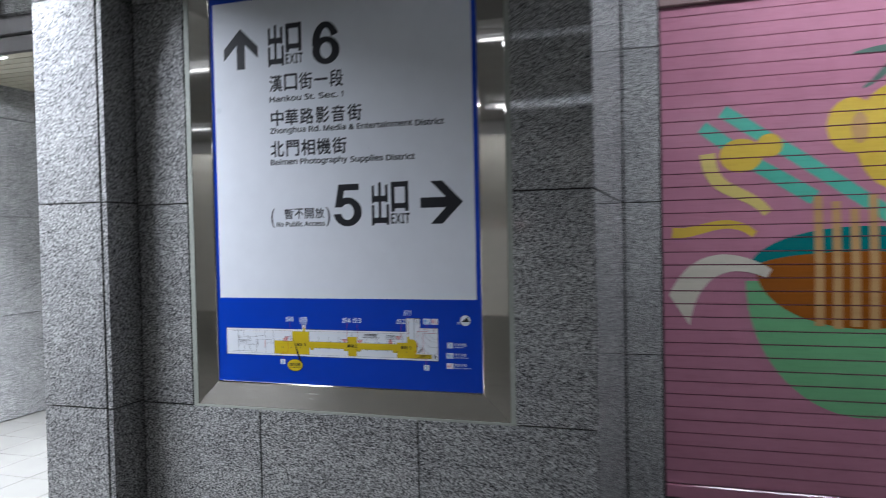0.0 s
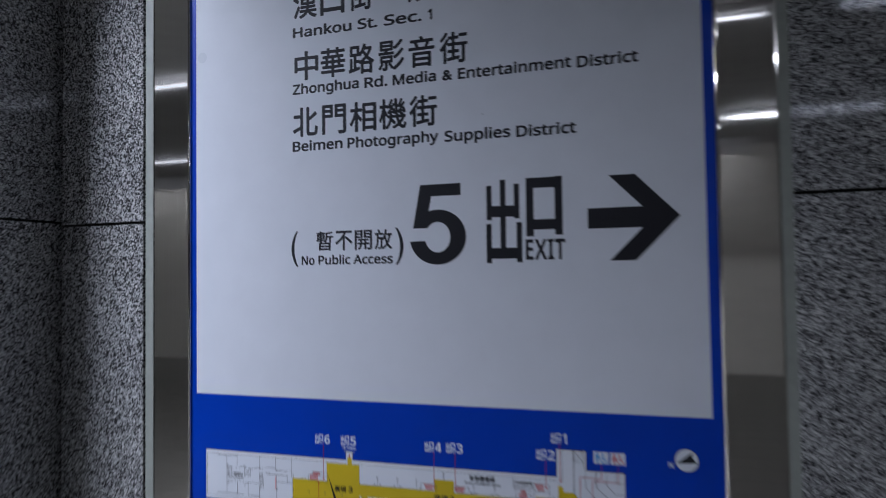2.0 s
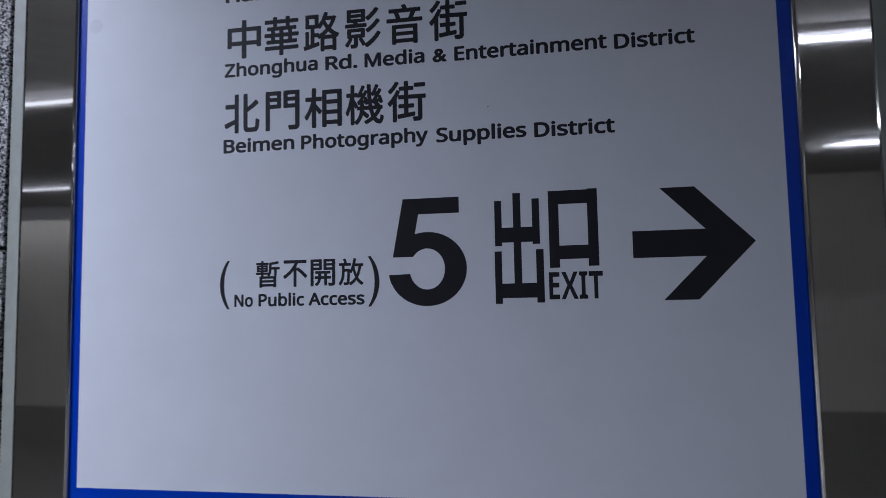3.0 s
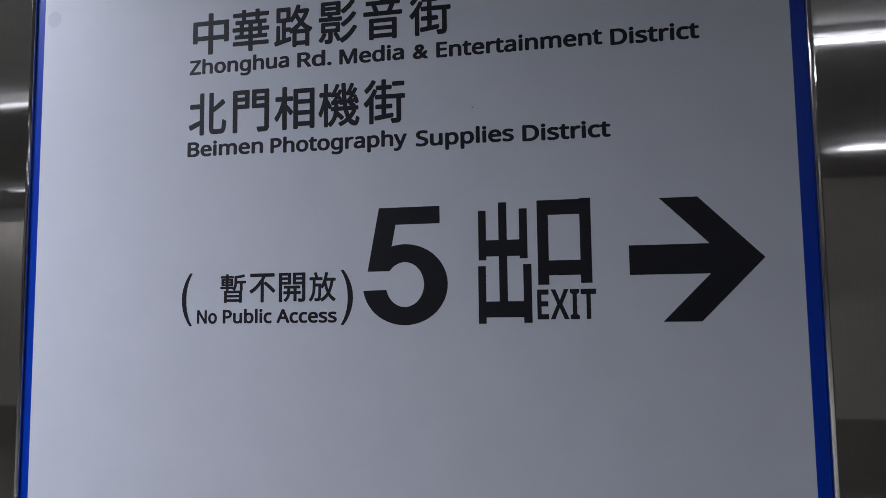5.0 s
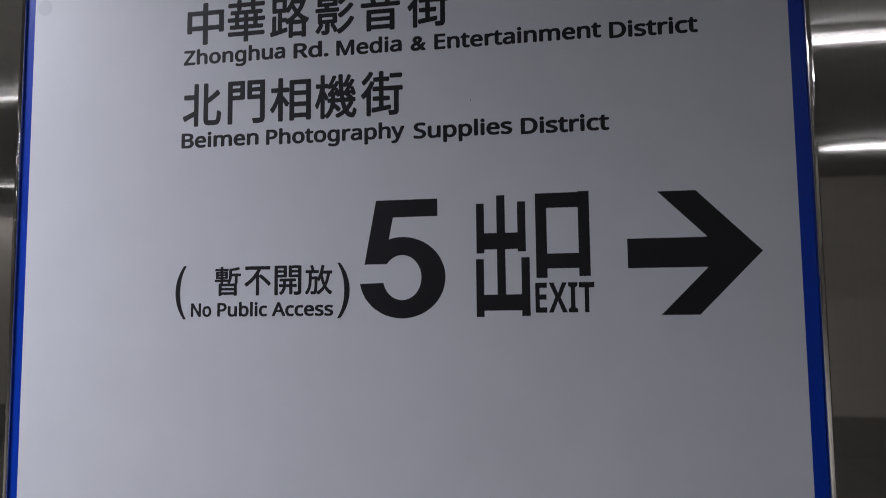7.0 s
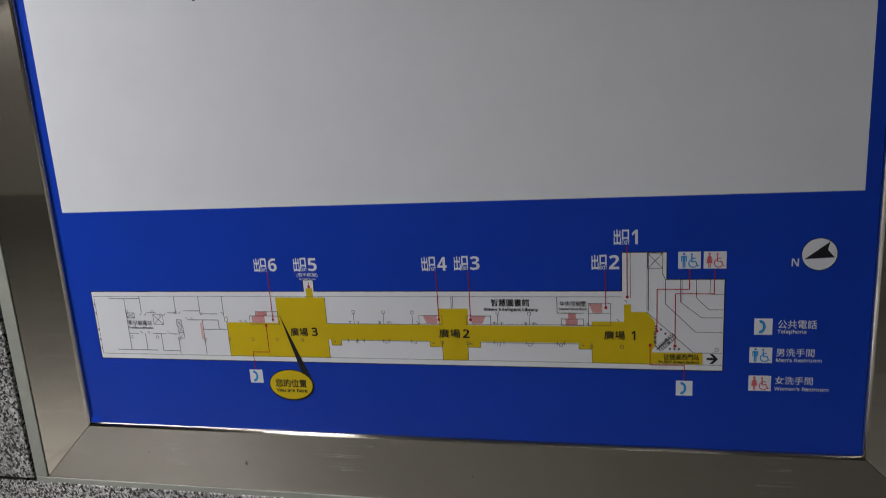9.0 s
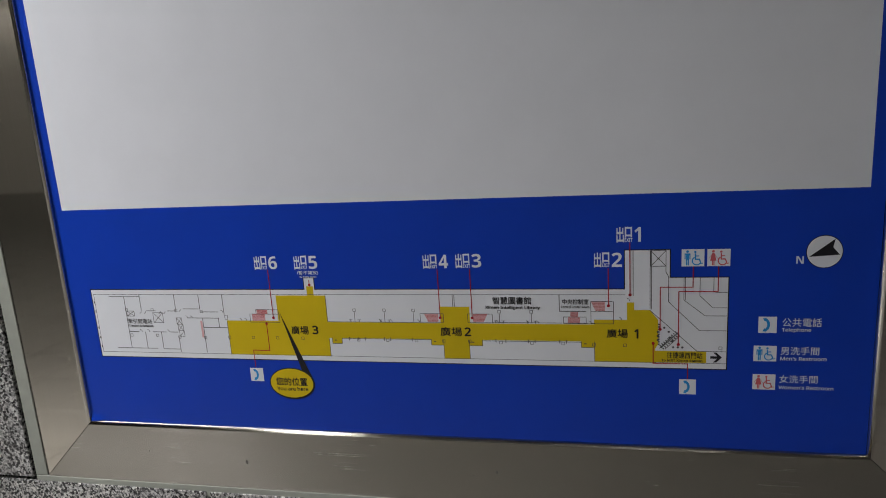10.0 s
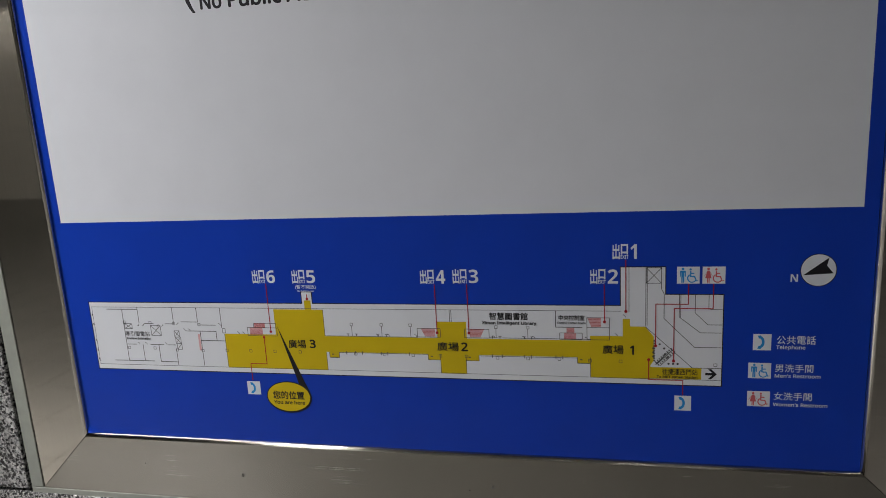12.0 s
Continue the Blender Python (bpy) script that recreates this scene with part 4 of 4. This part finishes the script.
# names on the map
for body, x0, x1, z0, z1, bold in (("廣場", -0.176, -0.152, 0.976, 0.9875, 0.012), ("廣場", 0.020, 0.047, 0.9765, 0.988, 0.012), ("廣場", 0.218, 0.242, 0.977, 0.988, 0.012),
                                   ("智慧圖書館", 0.086, 0.132, 1.0172, 1.0265, 0.012), ("中央控制室", 0.168, 0.198, 1.0175, 1.0240, 0.010), ("牽引變電站", -0.411, -0.375, 0.9885, 0.9955, 0.0),
                                   ("往捷運西門站", 0.285, 0.324, 0.9530, 0.9605, 0.012)):
    lettering("map_name", body, x0, x1, z0, z1, layer(8), BLACK, poster, bold)
for n, x in (("3", -0.147), ("2", 0.050), ("1", 0.249)):
    lettering("map_number", n, x, x + (0.0046 if n == "1" else 0.0082), 0.9765, 0.988, layer(8), BLACK, poster, 0.03, strong=False)
for body, x0, x1, z0, z1 in (("Ximen Intelligent Library", 0.077, 0.142, 1.0115, 1.0152), ("Control Center Room", 0.1665, 0.199, 1.0130, 1.0158), ("Traction Substation", -0.411, -0.374, 0.9840, 0.9868), ("To MRT Ximen Station", 0.279, 0.324, 0.9490, 0.9520)):
    lettering("map_name", body, x0, x1, z0, z1, layer(8), BLACK, poster, 0.030, True, strong=False)
arrow(0.3385, 0.9550, 0.085, 0, 8, BLACK)

# you-are-here marker
part("marker_pointer", sheet([((-0.1895, 1.006), (-0.1665, 0.924), (-0.1525, 0.914))], layer(9)), BLACK, poster)
part("marker_rim", sheet([disc(-0.183, 0.908, 0.0315, 0.0220, 48)], layer(10)), BLACK, poster)
marker = part("marker", sheet([disc(-0.1835, 0.9085, 0.0298, 0.0202, 48)], layer(11)), YELLOW, poster, "yellow oval position marker")
lettering("marker_text", "您的位置", -0.2055, -0.1615, 0.9050, 0.9165, layer(12), BLACK, poster, 0.022)
lettering("marker_text", "You are here", -0.2050, -0.1615, 0.8980, 0.9030, layer(12), BLACK, poster, 0.034, True, strong=False)


def telephone(x, z, s, k):
    """Telephone tile: a white square with a blue receiver."""
    flat("telephone_tile", [(x, x + s, z, z + s)], k, WHITE)
    cx, cz = x + 0.34 * s, z + 0.5 * s
    arc = [(cx + 0.22 * s * math.cos(radians(a)), cz + 0.32 * s * math.sin(radians(a))) for a in range(-80, 81, 16)]
    part("telephone_symbol", sheet(ribbon(arc, 0.15 * s, 0.15 * s), layer(k + 1)), CYAN, poster)
    for way in (-1, 1):
        ear = [(cx + s * u, cz + way * s * w) for u, w in ((-0.10, 0.40), (0.08, 0.42), (0.18, 0.24), (-0.02, 0.22))]
        part("telephone_symbol", sheet([ear], layer(k + 2)), CYAN, poster)


def restroom(x, z, w, h, k, ink, skirt=False):
    """Restroom tile: a standing figure and a wheelchair in one ink on white."""
    def r(a, b, c, d):
        return (x + a * w, x + b * w, z + c * h, z + d * h)
    flat("restroom_tile", [(x, x + w, z, z + h)], k, WHITE)
    part("restroom_symbol", sheet([disc(x + 0.26 * w, z + 0.865 * h, 0.075 * h, 0.075 * h, 16)], layer(k + 1)), ink, poster)
    legs = [r(0.195, 0.25, 0.06, 0.42), r(0.27, 0.325, 0.06, 0.42)]
    if skirt:
        dress = [((x + 0.12 * w, z + 0.32 * h), (x + 0.40 * w, z + 0.32 * h), (x + 0.31 * w, z + 0.77 * h), (x + 0.21 * w, z + 0.77 * h))]
        dress += [((x + u * w, z + 0.44 * h), (x + (u + 0.05 * q) * w, z + 0.42 * h), (x + (0.26 + 0.08 * q) * w, z + 0.76 * h), (x + (0.26 + 0.03 * q) * w, z + 0.77 * h)) for u, q in ((0.08, -0.5), (0.44, 0.5))]
        part("restroom_symbol", sheet(dress, layer(k + 2)), ink, poster)
        flat("restroom_symbol", [r(0.205, 0.25, 0.06, 0.33), r(0.27, 0.315, 0.06, 0.33)], k + 1, ink)
    else:
        flat("restroom_symbol", legs + [r(0.13, 0.39, 0.66, 0.76), r(0.13, 0.175, 0.42, 0.70), r(0.345, 0.39, 0.42, 0.70), r(0.195, 0.325, 0.38, 0.70)], k + 1, ink)
    part("restroom_symbol", sheet([disc(x + 0.60 * w, z + 0.84 * h, 0.065 * h, 0.065 * h, 16)], layer(k + 1)), ink, poster)
    cx, cz, q = x + 0.665 * w, z + 0.32 * h, 0.235 * h
    arc = [(cx + q * math.cos(radians(a)), cz + q * math.sin(radians(a))) for a in range(120, 346, 15)]
    part("restroom_symbol", sheet(ribbon(arc, 0.065 * h, 0.065 * h), layer(k + 1)), ink, poster)
    flat("restroom_symbol", [r(0.575, 0.635, 0.40, 0.76), r(0.60, 0.77, 0.575, 0.635), r(0.60, 0.80, 0.38, 0.45)], k + 2, ink)
    part("restroom_symbol", sheet(ribbon([(x + 0.78 * w, z + 0.42 * h), (x + 0.86 * w, z + 0.15 * h), (x + 0.94 * w, z + 0.19 * h)], 0.07 * h, 0.06 * h), layer(k + 3)), ink, poster)


RED_SOFT = print_ink("coral_ink", (0.62, 0.12, 0.14), 0.45)
telephone(-0.241, 0.910, 0.0185, 2)
telephone(0.299, 0.9090, 0.0185, 2)
telephone(0.3820, 0.9850, 0.0190, 2)
restroom(0.3000, 1.0620, 0.0240, 0.0195, 2, CYAN)
restroom(0.3270, 1.0620, 0.0240, 0.0195, 2, RED_SOFT, True)
restroom(0.3780, 0.9515, 0.0240, 0.0185, 2, CYAN)
restroom(0.3780, 0.9175, 0.0240, 0.0185, 2, RED_SOFT, True)
for body, x0, x1, z0, z1 in (("公共電話", 0.4065, 0.4465, 0.9925, 1.0025), ("男洗手間", 0.4060, 0.4455, 0.9595, 0.9690), ("女洗手間", 0.4060, 0.4455, 0.9260, 0.9355)):
    lettering("legend_text", body, x0, x1, z0, z1, layer(2), WHITE, poster, 0.008)
for body, x0, x1, z0 in (("Telephone", 0.4062, 0.4362, 0.9868), ("Men's Restroom", 0.4060, 0.4532, 0.9530), ("Women's Restroom", 0.4055, 0.4620, 0.9185)):
    lettering("legend_text", body, x0, x1, z0, z0 + 0.0042, layer(2), WHITE, poster, 0.024, True, strong=False)

# compass
part("compass_rim", sheet([disc(0.4450, 1.0770, 0.0182, 0.0182, 40)], layer(2)), BLACK, poster)
part("compass", sheet([disc(0.4450, 1.0770, 0.0174, 0.0174, 40)], layer(3)), WHITE, poster)
part("compass_needle", sheet([((0.4300, 1.0715), (0.4550, 1.0910), (0.4530, 1.0820)), ((0.4300, 1.0715), (0.4530, 1.0820), (0.4600, 1.0735))], layer(4)), BLACK, poster)
lettering("compass_letter", "N", 0.4175, 0.4250, 1.0640, 1.0725, layer(2), WHITE, poster, 0.0)

# ---- wear on the frame and the film ----
SCUFF = plaster("dark_scuff", (0.17, 0.16, 0.145), 0.6, 60.0)
for x, z, r in ((0.082, 0.797, 0.0022), (-0.262, 0.792, 0.0028), (0.052, 0.7905, 0.0014), (-0.41, 0.801, 0.0012)):
    part("scuff", sheet([disc(x, z, r * 0.7, r, 12)], -0.0035), SCUFF, sign)
part("film_speck", sheet([disc(0.120, 1.656, 0.0008, 0.0009, 10)], layer(2)), BLACK, poster)
# lifted corner of the blue film
curl = bmesh.new()
grid = [[curl.verts.new((-0.4950 + 0.026 * u / 8, -0.00015 - 0.0040 * (max(0.0, 1 - (u / 8) * 1.1) * max(0.0, 1 - (w / 6) * 1.1)) ** 1.6, 0.8432 + 0.012 * w / 6)) for u in range(9)] for w in range(7)]
for w in range(6):
    for u in range(8):
        f = curl.faces.new((grid[w][u], grid[w][u + 1], grid[w + 1][u + 1], grid[w + 1][u]))
        f.smooth = True
bmesh.ops.recalc_face_normals(curl, faces=curl.faces)
part("lifted_corner", curl, BLUE, poster, "curled blue film corner")
